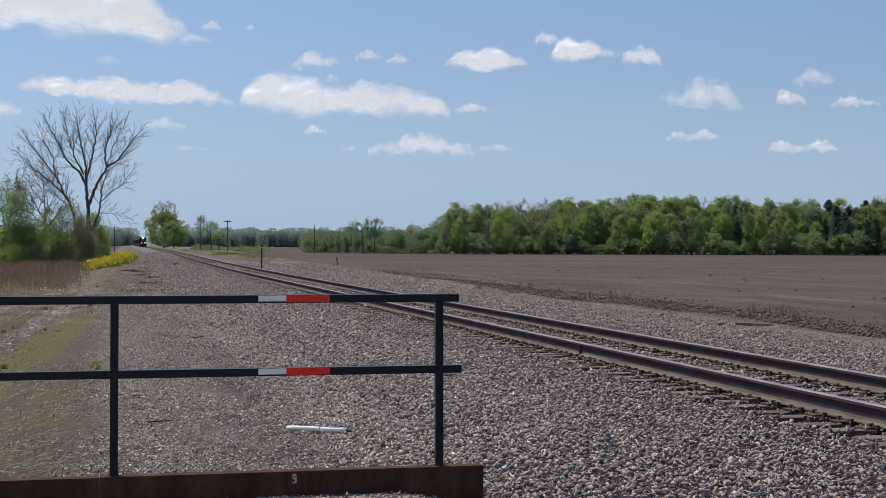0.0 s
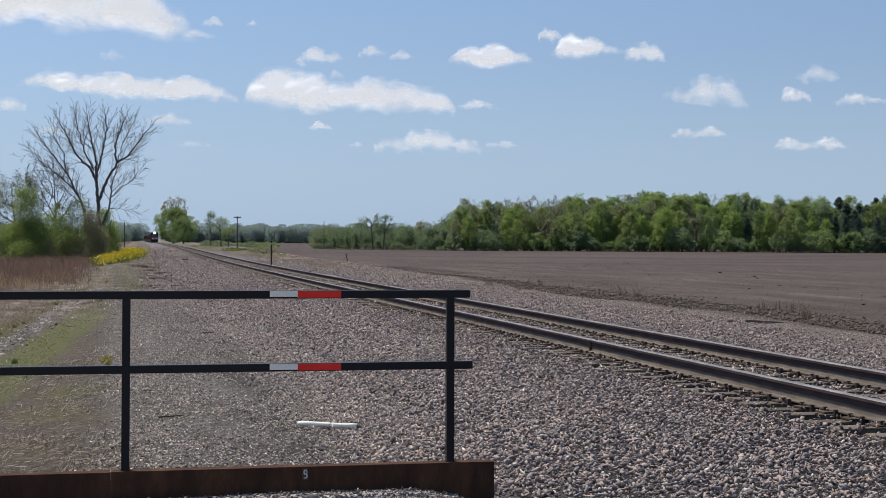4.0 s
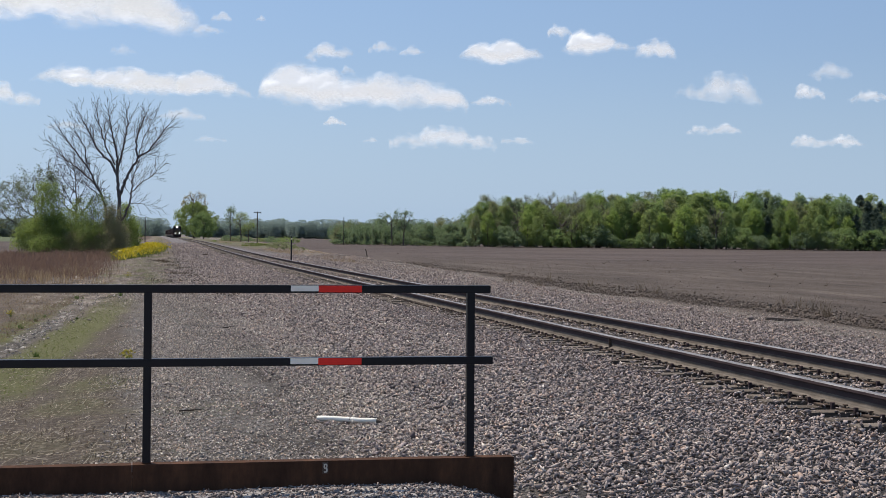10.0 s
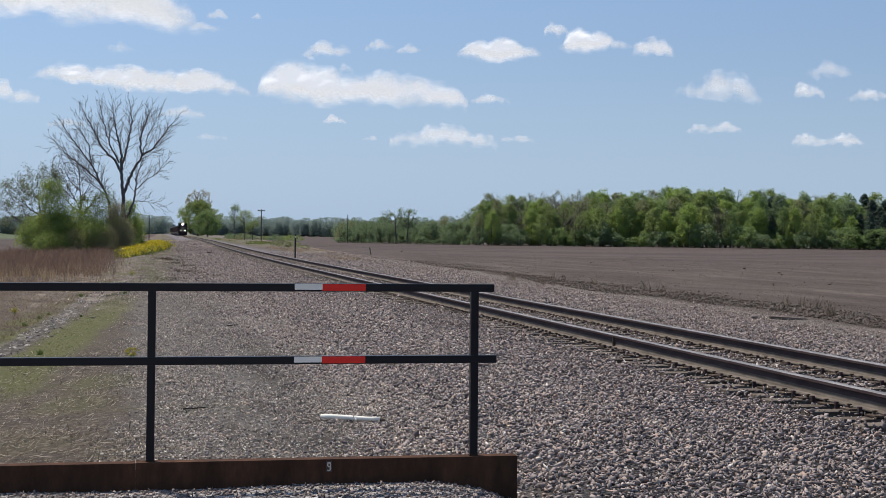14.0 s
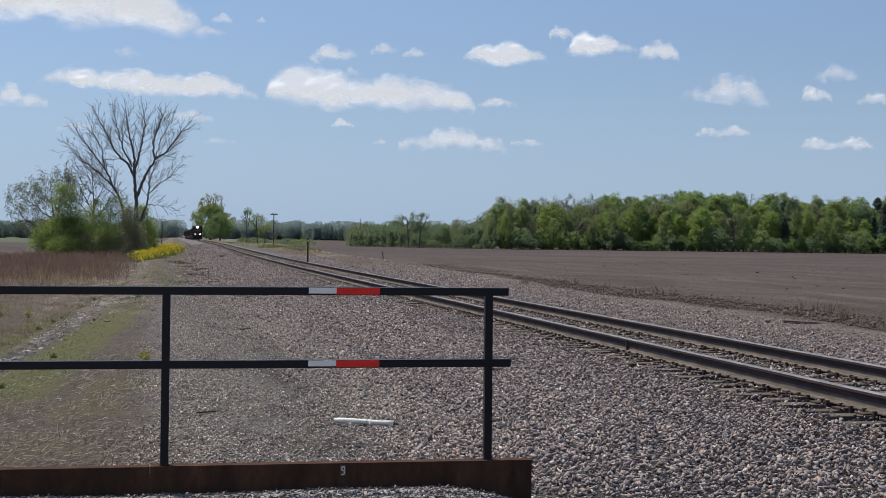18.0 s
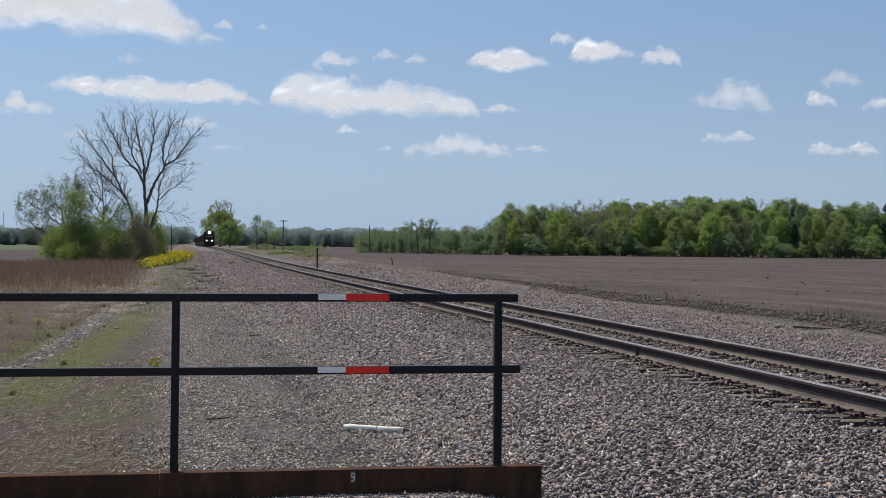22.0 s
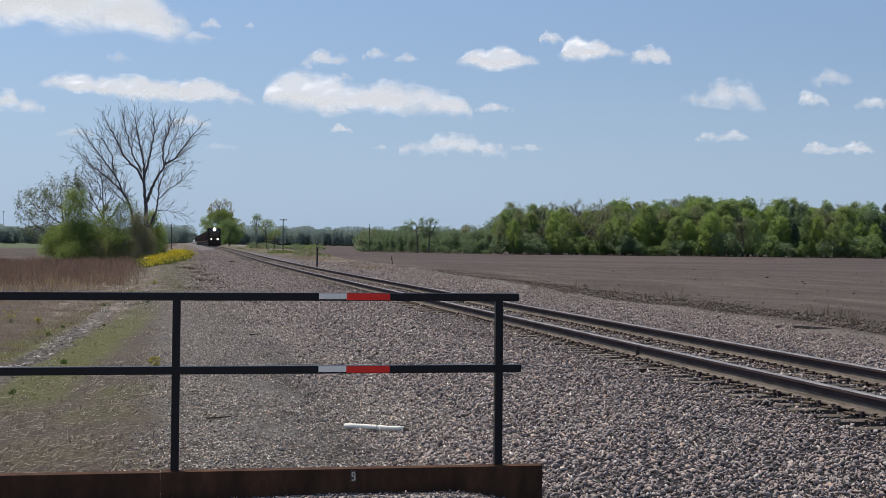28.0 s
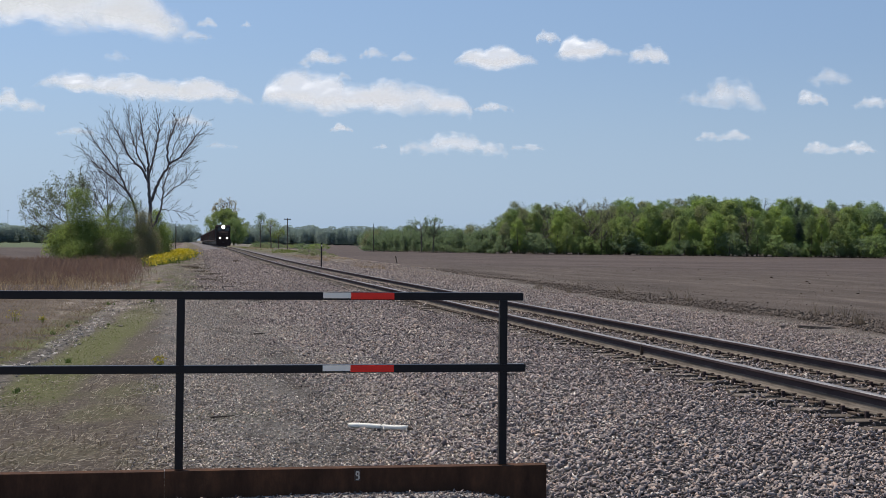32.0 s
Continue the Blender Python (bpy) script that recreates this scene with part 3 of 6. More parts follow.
def build_ballast():
    rng = np.random.default_rng(4)
    toe = lambda u, y: u > 2.5 + 0.5 * np.sin(y * 0.9) + rng.normal(0, 0.45, len(u))
    right = lambda u, y: u - np.clip(y - 50, 0, 80) * 0.02 < 13.7 + 0.5 * np.sin(y * 0.4) + rng.normal(0, 1.0, len(u))
    fade = lambda u, y: u + rng.normal(0, 0.5, len(u)) + 0.5 * np.sin(y * 0.31) > np.interp(y, [30, 46, 62, 120], [0.0, 0.5, 1.5, 2.4])
    edge = lambda u, y: u + rng.normal(0, 0.2, len(u)) + 0.2 * np.sin(y * 1.1) > 0.1
    rut = lambda u, y: rng.uniform(0, 1, len(u)) > (0.8 * np.exp(-((u - 1.15 - 0.2 * np.sin(y * 0.8)) / 0.38) ** 2) * (0.55 + 0.45 * np.sin(y * 1.7 + u * 2)))
    SPOTS = ((1.55, 18.6, 0.45, 1.3), (1.5, 13.2, 0.4, 0.45), (1.75, 22.5, 0.35, 1.6), (2.0, 11.3, 0.4, 0.3), (1.9, 26.5, 0.3, 1.2), (1.3, 29.5, 0.5, 0.8))
    bare = lambda u, y: rng.uniform(0, 1, len(u)) > sum(0.85 * np.exp(-((u - a) / c) ** 2 - ((y - b) / d) ** 2) for a, b, c, d in SPOTS)
    thin = lambda u, y: (rng.uniform(0, 1, len(u)) < 1 - (y - 75) / 110) & toe(u, y)
    sets = [scatter(rng, 600, 1.6, 6.2, 9.2, 17, 0.029, 0.052, toe), scatter(rng, 520, 1.6, 6.3, 17, 27, 0.03, 0.051, toe),
            scatter(rng, 130, 6.1, 8.9, 10, 32, 0.03, 0.055)]
    x, y, z, s = (np.concatenate(k) for k in zip(*sets))
    tx, ty, tz, ts = scatter(rng, 50, 5.9, 9.3, 10, 34, 0.025, 0.055)
    x, y, z, s = np.append(x, tx), np.append(y, ty), np.append(z, np.full(len(tx), RAIL_TOP - 0.195)), np.append(s, ts)
    tx, ty, tz, ts = scatter(rng, 200, 5.7, 6.35, 10, 34, 0.03, 0.05)
    x, y, z, s = np.append(x, tx), np.append(y, ty), np.append(z, tz + 0.035), np.append(s, ts)
    v, f = stones(rng, x, y, z, s, 8)
    tagged(new("ballast", mesh_np("ballast", v, f, STONE)), "grey and brown crushed stone ballast beside the rails", "ballast", kind="stuff")
    sets = [scatter(rng, 300, 1.6, 6.4, 27, 40, 0.04, 0.066, toe), scatter(rng, 290, 8.6, 14.2, 13, 26, 0.036, 0.064, right)]
    far = [scatter(rng, 220, 1.8, 6.4, 40, 52, 0.05, 0.08, toe), scatter(rng, 150, 2.2, 6.4, 52, 75, 0.055, 0.09, toe), scatter(rng, 60, 6.1, 8.9, 32, 80, 0.05, 0.085), scatter(rng, 200, 8.6, 14.2, 26, 36, 0.045, 0.07, right),
           scatter(rng, 120, 8.6, 14.4, 36, 54, 0.055, 0.085, right), scatter(rng, 70, 8.6, 14.8, 54, 75, 0.065, 0.105, right),
           scatter(rng, 40, 1.4, 3.4, 46, 75, 0.05, 0.09), scatter(rng, 70, 2.4, 6.4, 75, 160, 0.065, 0.11, thin), scatter(rng, 22, 2.6, 6.4, 150, 270, 0.09, 0.15, toe), scatter(rng, 16, 6.1, 8.9, 80, 120, 0.07, 0.11), scatter(rng, 34, 8.6, 13.6, 75, 120, 0.08, 0.13, thin)]
    for sets, corners, where in ((sets, 6, "beyond the rails"), (far, 5, "farther along the track")):
        v, f = stones(rng, *(np.concatenate(k) for k in zip(*sets)), corners)
        tagged(new("ballast", mesh_np("ballast", v, f, STONE)), "grey crushed stone ballast " + where, "ballast", kind="stuff")
    # the worn shoulder beyond the track: finer, paler stones up to the ridge of soil
    spill = lambda u, y: rng.uniform(0, 1, len(u)) < np.interp(u - np.clip(y - 50, 0, 90) * 0.031 + 0.2 * np.sin(y * 0.3), [10.5, 12.5, 14.9, 15.5], [0.2, 1.0, 0.9, 0.0])
    sets = [scatter(rng, 260, 10.5, 15.8, 20, 34, 0.02, 0.045, spill), scatter(rng, 170, 10.5, 15.8, 34, 60, 0.028, 0.055, spill), scatter(rng, 70, 10.5, 17.0, 60, 95, 0.04, 0.08, spill), scatter(rng, 40, 11.0, 18.5, 95, 140, 0.06, 0.1, spill)]
    v, f = stones(rng, *(np.concatenate(k) for k in zip(*sets)), 5)
    tagged(new("shoulder_gravel", mesh_np("shoulder_gravel", v, f, SHOULDER_STONE)), "fine pale gravel spilled towards the field", "gravel", kind="stuff")
    sets = [scatter(rng, 1100, -0.6, 3.0, 10.5, 19, 0.017, 0.036, lambda u, y: rut(u, y) & edge(u, y) & bare(u, y)), scatter(rng, 720, -0.5, 3.0, 19, 32, 0.017, 0.036, lambda u, y: edge(u, y) & bare(u, y)), scatter(rng, 330, -0.4, 3.2, 32, 46, 0.02, 0.042, fade), scatter(rng, 150, -0.2, 3.2, 46, 62, 0.03, 0.06, fade), scatter(rng, 26, 1.0, 3.4, 60, 120, 0.04, 0.08, fade),
            scatter(rng, 330, 2.0, 4.8, 12, 22, 0.026, 0.044, bare), scatter(rng, 170, 2.0, 5.4, 22, 42, 0.03, 0.055), scatter(rng, 12, -1.8, 0.2, 12, 40, 0.012, 0.03), scatter(rng, 9, -2.5, 1.5, 40, 110, 0.03, 0.07)]
    v, f = stones(rng, *(np.concatenate(k) for k in zip(*sets)), 5)
    tagged(new("path_gravel", mesh_np("path_gravel", v, f, PATH_STONE)), "fine grey-brown gravel on the path beside the track", "gravel", kind="stuff")
    # the nearest stones lie loose, one by one
    near = empty("loose_ballast", pose(0, 0, 0), "loose angular ballast stones at the foot of the track bed", "stones", kind="structure")
    meshes = [mesh_np("stone", *stone_shape(rng, 12), STONE) for _ in range(24)]
    for k in range(280):
        sx, sy = rng.uniform(2.6, 6.0), rng.uniform(10.2, 12.6)
        size = rng.uniform(0.04, 0.075)
        ob = part("stone", meshes[k % 24], None, near)
        ob.matrix_basis = pose(sx, sy, float(ground_z(sx, sy)) + size * 0.42, *rng.uniform(0, 360, 3)) @ Matrix.Diagonal((size, size * rng.uniform(0.7, 1.1), size * 0.75, 1))


build_ballast()


# ---- the track ----
RAIL_SECTION = [(-0.076, 0), (0.076, 0), (0.076, 0.011), (0.022, 0.026), (0.0095, 0.05), (0.0095, 0.085), (0.0095, 0.135), (0.02, 0.146), (0.037, 0.15), (0.037, 0.176),
                (0.026, 0.186), (-0.026, 0.186), (-0.037, 0.176), (-0.037, 0.15), (-0.02, 0.146), (-0.0095, 0.135), (-0.0095, 0.085), (-0.0095, 0.05), (-0.022, 0.026), (-0.076, 0.011)]


def build_track():
    track = empty("railway_track", pose(0, 0, 0), "single railway track of rusty steel rails on weathered wooden ties", "railway track", kind="structure")
    ys = np.concatenate([np.arange(-40, 160, 2.0), np.arange(160, 700, 8.0), np.arange(700, 2500, 40.0)])
    cx = TRACK_X + shift(ys)
    k = len(RAIL_SECTION)
    for side in (-1, 1):
        v = [(x + side * HALF + a, y, RAIL_TOP - 0.186 + b + float(dip(y))) for x, y in zip(cx, ys) for a, b in RAIL_SECTION]
        f = [(i * k + j, i * k + (j + 1) % k, (i + 1) * k + (j + 1) % k, (i + 1) * k + j) for i in range(len(ys) - 1) for j in range(k)]
        me = mesh_from("rail", v, f, RAIL_SIDE)
        me.materials.append(RAIL_HEAD)
        me.materials.append(RAIL_FOOT)
        idx = [1 if j in (9, 10, 11) else 2 if j in (0, 1, 2, 3, 4, 16, 17, 18, 19) else 0 for i in range(len(ys) - 1) for j in range(k)]
        me.polygons.foreach_set("material_index", idx)
        rail = part("rail", me, None, track)
        if side < 0:
            part("rail_weld", box(TRACK_X - HALF - 0.047, TRACK_X - HALF + 0.047, 20.93, 20.965, RAIL_TOP - 0.176, RAIL_TOP - 0.012, 0.004), PLATE, rail, "dark welded joint in the rail")
    # ties, plates and spikes
    rng = random.Random(3)
    ties = [mesh_of(box(-1.3, 1.3, -0.115, 0.115, -0.17, 0, 0.012), "tie", TIE), mesh_of(box(-1.28, 1.3, -0.11, 0.115, -0.17, -0.006, 0.02), "tie", TIE)]
    bm = box(-0.18, 0.18, -0.095, 0.095, 0, 0.018, 0.003)
    plate = mesh_of(bm, "tie_plate", PLATE)
    bm = box(-0.009, 0.009, -0.009, 0.009, 0.0, 0.024, 0.002)
    box(-0.018, 0.024, -0.017, 0.017, 0.022, 0.036, 0.005, bm)
    spike = mesh_of(bm, "spike", PLATE)
    bm = box(-0.105, 0.105, -0.017, 0.017, -0.03, 0.014, 0.004)
    box(-0.105, -0.07, -0.02, 0.02, 0.0, 0.045, 0.004, bm)
    box(0.07, 0.105, -0.02, 0.02, 0.0, 0.045, 0.004, bm)
    anchor = mesh_of(bm, "rail_anchor", RAIL_SIDE)
    z = RAIL_TOP - 0.186 - 0.018
    n = 0
    far_v, far_f = [], []
    y = 12.87 - 0.497 * 3
    while y < 420:
        x = TRACK_X + float(shift(y))
        if y < 130:
            tie = part("tie", ties[n % 2], None, track)
            tie.matrix_basis = pose(x + rng.uniform(-0.07, 0.07), y, z - rng.uniform(0, 0.008), 0, 0, rng.uniform(-1.2, 1.2))
            if y < 48:
                for side in (-1, 1):
                    p = part("tie_plate", plate, None, tie)
                    p.matrix_basis = pose(side * HALF + x - tie.location.x, 0, 0.0)
                if y < 34:
                    for sx, turn in ((-HALF - 0.105, 0), (-HALF + 0.105, 180), (HALF - 0.105, 0), (HALF + 0.105, 180)):
                        q = part("spike", spike, None, tie)
                        q.matrix_basis = pose(sx + x - tie.location.x, rng.choice((-0.05, 0.05)), 0.018, 0, 0, turn)
                    for side in (-1, 1):
                        q = part("rail_anchor", anchor, None, tie)
                        q.matrix_basis = pose(side * HALF + x - tie.location.x, -0.138, 0.0, 0, 0, rng.uniform(-4, 4))
        else:
            b = len(far_v)
            far_v += [(x + a * 1.3, y + c * 0.115, z + d + float(dip(y))) for d in (-0.17, 0) for a, c in ((-1, -1), (1, -1), (1, 1), (-1, 1))]
            far_f += [tuple(b + i for i in q) for q in ((4, 5, 6, 7), (0, 1, 5, 4), (1, 2, 6, 5), (2, 3, 7, 6), (3, 0, 4, 7))]
        y += 0.497
        n += 1
    tagged(part("far_ties", mesh_from("far_ties", far_v, far_f, TIE), None, track), kind="stuff")


def mesh_of(bm, name, material):
    me = bpy.data.meshes.new(name)
    bm.to_mesh(me)
    bm.free()
    me.materials.append(material)
    return me


build_track()


# ---- railing on the steel beam ----
RY = 9.75


def build_railing():
    rail = empty("guard_railing", pose(0, RY, 0.329), "black square-tube guard railing with red and white reflective bands", "railing")
    h = 0.0255
    for x, lean in ((-1.98, 0.0), (0.092, 0.005), (2.174, -0.002)):
        bm = box(x - h, x + h, -h, h, 0, 1.076, 0.005)
        for v in bm.verts:
            v.co.x += lean * v.co.z
        part("post", bm, BLACK, rail)
        part("weld_foot", box(x - h - 0.004, x + h + 0.004, -h - 0.004, h + 0.004, 0.0, 0.007, 0.002), RUST, rail, "rusty weld round the post's foot")
    for name, z, x1, proud in (("top_rail", 1.098, 2.302, 0.0), ("middle_rail", 0.633, 2.32, 0.004)):
        r = part(name, box(-7.5, x1, -h - proud, h + proud, z - h, z + h, 0.005), BLACK, rail)
        part("white_band", box(0.991, 1.169, -h - proud - 0.002, -h - proud + 0.004, z - h * 0.55, z + h - 0.003), TAPE_WHITE, r, "white reflective tape")
        part("red_band", box(1.169, 1.449, -h - proud - 0.002, -h - proud + 0.004, z - h * 0.8, z + h - 0.003), TAPE_RED, r, "red reflective tape")
    beam = empty("steel_beam", pose(0, RY, 0.329), "rusty brown steel beam lying along the gravel edge under the railing", "beam")
    part("web", box(0.006, 2.463, -0.05, 0.05, -0.42, 0, 0.004), RUST, beam)
    part("web", box(-7.5, 0.0055, -0.05, 0.05, -0.42, -0.003, 0.004), RUST, beam)
    part("weld_seam", box(0.001, 0.007, -0.054, 0.054, -0.045, 0.002, 0.002), mat_paint("pale_weld", (0.17, 0.12, 0.09)), beam, "pale vertical weld seam")
    mark = mat_paint("chalky_mark", (0.62, 0.55, 0.46))
    tag = part("tag", box(1.199, 1.237, -0.053, -0.05, -0.083, -0.01, 0.0), mat_paint("grey_tag", (0.075, 0.042, 0.028)), beam, "small worn whitish tag")
    for x0, x1, z0, z1 in ((1.208, 1.228, -0.028, -0.019), (1.206, 1.214, -0.044, -0.028), (1.224, 1.231, -0.046, -0.024), (1.21, 1.23, -0.051, -0.043), (1.222, 1.232, -0.07, -0.05), (1.208, 1.226, -0.076, -0.068)):
        part("chalk_bar", box(x0, x1, -0.056, -0.053, z0, z1, 0.001), mark, tag)


build_railing()


def build_gravel_pile():
    rng = np.random.default_rng(8)
    def top(x, y):
        z = 0.165 + 0.018 * lump(x * 1.3, y * 2, 2.0) - np.clip(7 - y, 0, 9) * 0.02 - np.clip(x - 1.9, 0, 1) * 0.16
        rim = np.clip(np.minimum(np.minimum((2.9 - x) / 0.7, (y + 5.5) / 4.0), (x + 8.5) / 2), 0, 1)
        return -0.2 + (z + 0.2) * rim ** 0.5
    xs, ys = np.linspace(-8.4, 2.85, 110), np.linspace(-5.4, RY - 0.052, 90)
    gx, gy = np.meshgrid(xs, ys)
    gz = top(gx, gy)
    nx = len(xs)
    i = (np.arange(len(ys) - 1)[:, None] * nx + np.arange(nx - 1)[None]).ravel()
    n = 9000
    x, y = rng.uniform(-2.0, 2.5, n), rng.uniform(7.6, RY - 0.07, n)
    z = top(x, y)
    s = rng.uniform(0.012, 0.025, n)
    v, f = stones(rng, x, y, z + s * 0.2, s * 1.5, 5)
    tagged(new("gravel_fill", mesh_np("gravel_fill", np.stack([gx.ravel(), gy.ravel(), gz.ravel()], 1), np.stack([i, i + 1, i + 1 + nx, i + nx], 1), mat_gravel_bed(), True)),
           "pale grey gravel filled against the beam", "gravel", kind="structure")
    tagged(new("fill_stones", mesh_np("fill_stones", v, f, PALE_STONE)), "pale grey gravel stones against the steel beam", "gravel", kind="stuff")


build_gravel_pile()


# ---- trees ----
def perp(rng, d):
    v = Vector(rng.normal(size=3))
    v = v - d * v.dot(d)
    return v.normalized()


def grow(rng, p, d, length, r, level, segs, tips, levels, spread, lift):
    """One limb in bent pieces with its twigs; gathers pieces and tips."""
    pieces = 4 if level < 2 else 3
    for i in range(pieces):
        d = (d + perp(rng, d) * 0.16 + Vector((0, 0, lift))).normalized()
        q = p + d * (length / pieces)
        r2 = r * (0.86 if level < levels else 0.7)
        segs.append((p, q, r, r2))
        p, r = q, r2
        if level < levels and i >= (1 if level == 0 else 0):
            for _ in range(2 if level < 2 or i == pieces - 1 else 1):
                a = rng.uniform(0.55, 1.0) * spread
                grow(rng, p, (d * math.cos(a) + perp(rng, d) * math.sin(a)).normalized(), length * rng.uniform(0.5, 0.74), r * rng.uniform(0.5, 0.66), level + 1, segs, tips, levels, spread, lift)
    tips.append((p, d))


def tubes(segs, sides=5, least=0.0):
    v, f = [], []
    for p, q, r0, r1 in segs:
        d = (q - p).normalized()
        a = d.orthogonal().normalized()
        b = d.cross(a)
        k = len(v)
        for c, r in ((p, max(r0, least)), (q, max(r1, least))):
            for i in range(sides):
                w = 2 * math.pi * i / sides
                v.append(c + (a * math.cos(w) + b * math.sin(w)) * r)
        f += [(k + i, k + (i + 1) % sides, k + sides + (i + 1) % sides, k + sides + i) for i in range(sides)]
    return np.array([tuple(c) for c in v]), np.array(f)


def leaves(rng, centres, size):
    """A bent four-cornered leaf or tuft at each centre, turned at random."""
    n = len(centres)
    base = np.array([(-0.5, -0.35, 0), (0.5, -0.35, 0.12), (0.5, 0.35, 0), (-0.5, 0.35, 0.12)])
    s = rng.uniform(0.55, 1.25, (n, 1, 1)) * size
    v = np.einsum("nij,kj->nki", turns(rng, n), base) * s + np.asarray(centres)[:, None]
    return v.reshape(-1, 3), (np.arange(4)[None] + 4 * np.arange(n)[:, None])


def sprigs(rng, centres, size):
    """A small three-cornered sprig of leaves at each centre, turned at random."""
    n = len(centres)
    base = np.array([(-0.6, -0.4, 0), (0.6, -0.3, 0.1), (0.0, 0.6, 0)])
    v = np.einsum("nij,kj->nki", turns(rng, n), base) * rng.uniform(0.6, 1.3, (n, 1, 1)) * size + np.asarray(centres)[:, None]
    return v.reshape(-1, 3), (np.arange(3)[None] + 3 * np.arange(n)[:, None])


def tufts(rng, height, rx, foot, n, per, tall=1.4, fat=0.6):
    """Leaf centres in many small upright tufts that fill an uneven crown, thicker towards its outside."""
    s = rng.uniform(0.03, 1, n) ** 0.85
    w = rng.uniform(0, 2 * math.pi, n)
    lobes = 1 + 0.22 * np.sin(3 * w + rng.uniform(0, 6) + 4 * s) + 0.12 * np.sin(5 * w + rng.uniform(0, 6) - 7 * s)
    wide = np.sin(np.pi * np.clip(s, 0, 1) ** 0.8 * 0.96 + 0.06) ** 0.6
    r = rx * wide * lobes * rng.uniform(0.25, 1, n) ** 0.45
    mid = np.stack([np.cos(w) * r, np.sin(w) * r, foot + s * (height - foot) * (1 + 0.03 * rng.normal(size=n))], 1)
    d = rng.normal(size=(n, per, 3))
    d *= np.minimum(1.0, 1.7 * rng.uniform(0.6, 1.0, (n, per, 1)) / np.linalg.norm(d, axis=2, keepdims=True))
    d *= rng.uniform(0.55, 1.05, (n, 1, 1)) * fat * 0.62
    d[:, :, 2] *= tall
    return (mid[:, None] + d).reshape(-1, 3)


def tree(name, label, seed, height, rx, foot, leaf, n=150, per=22, size=0.28, trunk_r=0.16, group="", limbs=2, fat=0.6, bare=5):
    rng = np.random.default_rng(seed)
    t = empty(name, pose(0, 0, 0), label, "tree", group)
    segs, tips = [], []
    top = height * 0.62
    segs.append((Vector((0, 0, -0.4)), Vector((0.1, 0, height * 0.35)), trunk_r * 1.2, trunk_r))
    segs.append((Vector((0.1, 0, height * 0.35)), Vector((0.0, 0.1, top)), trunk_r, trunk_r * 0.6))
    for k in range(bare):
        w = k * 2.4 + rng.uniform(0, 1)
        d = Vector((math.cos(w) * 0.4, math.sin(w) * 0.4, 1.0)).normalized()
        grow(rng, Vector((0.1, 0, height * rng.uniform(0.3, 0.6))), d, height * 0.3, trunk_r * 0.5, 1, segs, tips, limbs, 0.6, 0.1)
    part("trunk", mesh_np("trunk", *tubes(segs, 4, 0.022), BARK), None, t)
    c = tufts(rng, height, rx, foot, n, per, 1.1, fat)
    part("crown", mesh_np("crown", *sprigs(rng, c[c[:, 2] > 0.1], size), leaf), None, t)
    return t


def conifer(name, label, seed, height, leaf):
    rng = np.random.default_rng(seed)
    t = empty(name, pose(0, 0, 0), label, "tree", "woodland trees")
    part("trunk", cyl((0, 0, -0.3), (0, 0, height * 0.97), 0.16, 7, 0.02), BARK, t)
    c = []
    for k in range(30):
        f = k / 29
        z, r = height * (0.08 + 0.9 * f), (1 - f) ** 0.6 * height * 0.2 + 0.15
        for _ in range(9):
            w, long = rng.uniform(0, 6.28), r * rng.uniform(0.55, 1.15)
            s = np.linspace(0.15, 1, 16)
            c.append(np.stack([np.cos(w) * long * s, np.sin(w) * long * s, z - 0.1 * long * s + rng.normal(0, 0.15)], 1) + rng.normal(0, 0.14, (16, 3)))
    part("crown", mesh_np("crown", *sprigs(rng, np.concatenate(c), 0.24), leaf), None, t)
    return t


def colonise(rng, stems, marks, step, reach, kill, rise=0.12, most=160):
    """Branches that grow from the stems towards the marks of free room in a crown; gives points, parents and tips."""
    pts, par = [], []
    for stem in stems:
        for i, p in enumerate(stem):
            par.append(len(pts) - 1 if i else -1)
            pts.append(np.array(p, float))
    pts = list(pts)
    near = np.full(len(marks), 1e9)
    who = np.zeros(len(marks), int)
    done = 0
    for _ in range(most):
        for k in range(done, len(pts)):
            d = np.linalg.norm(marks - pts[k], axis=1)
            m = d < near
            near[m], who[m] = d[m], k
        done = len(pts)
        live = near > kill
        marks, near, who = marks[live], near[live], who[live]
        hit = near < reach
        if not hit.any():
            break
        for k in np.unique(who[hit]):
            v = marks[hit & (who == k)] - pts[k]
            v = (v / np.linalg.norm(v, axis=1)[:, None]).mean(0)
            if np.linalg.norm(v) < 0.3:
                continue
            if par[k] >= 0:
                run = pts[k] - pts[par[k]]
                v = v + 0.7 * run / np.linalg.norm(run)
            v = v + rng.normal(0, 0.09, 3) + np.array([0, 0, rise])
            pts.append(pts[k] + v / np.linalg.norm(v) * step)
            par.append(int(k))
    n = len(pts)
    kids = np.bincount([p for p in par if p >= 0], minlength=n)
    return np.array(pts), par, np.nonzero(kids == 0)[0]


def limb_tubes(pts, par, tips, thin, power, sides=4):
    """Tapered tubes along the branches; a limb is as thick as its twigs together."""
    n = len(pts)
    load = np.zeros(n)
    load[tips] = thin ** power
    for k in range(n - 1, -1, -1):
        if par[k] >= 0:
            load[par[k]] += load[k]
    r = load ** (1 / power)
    segs = []
    for k in range(n):
        if par[k] >= 0:
            segs.append((Vector(pts[par[k]]), Vector(pts[k]), min(r[par[k]], r[k] * 1.35), r[k]))
    return tubes(segs, sides, thin)


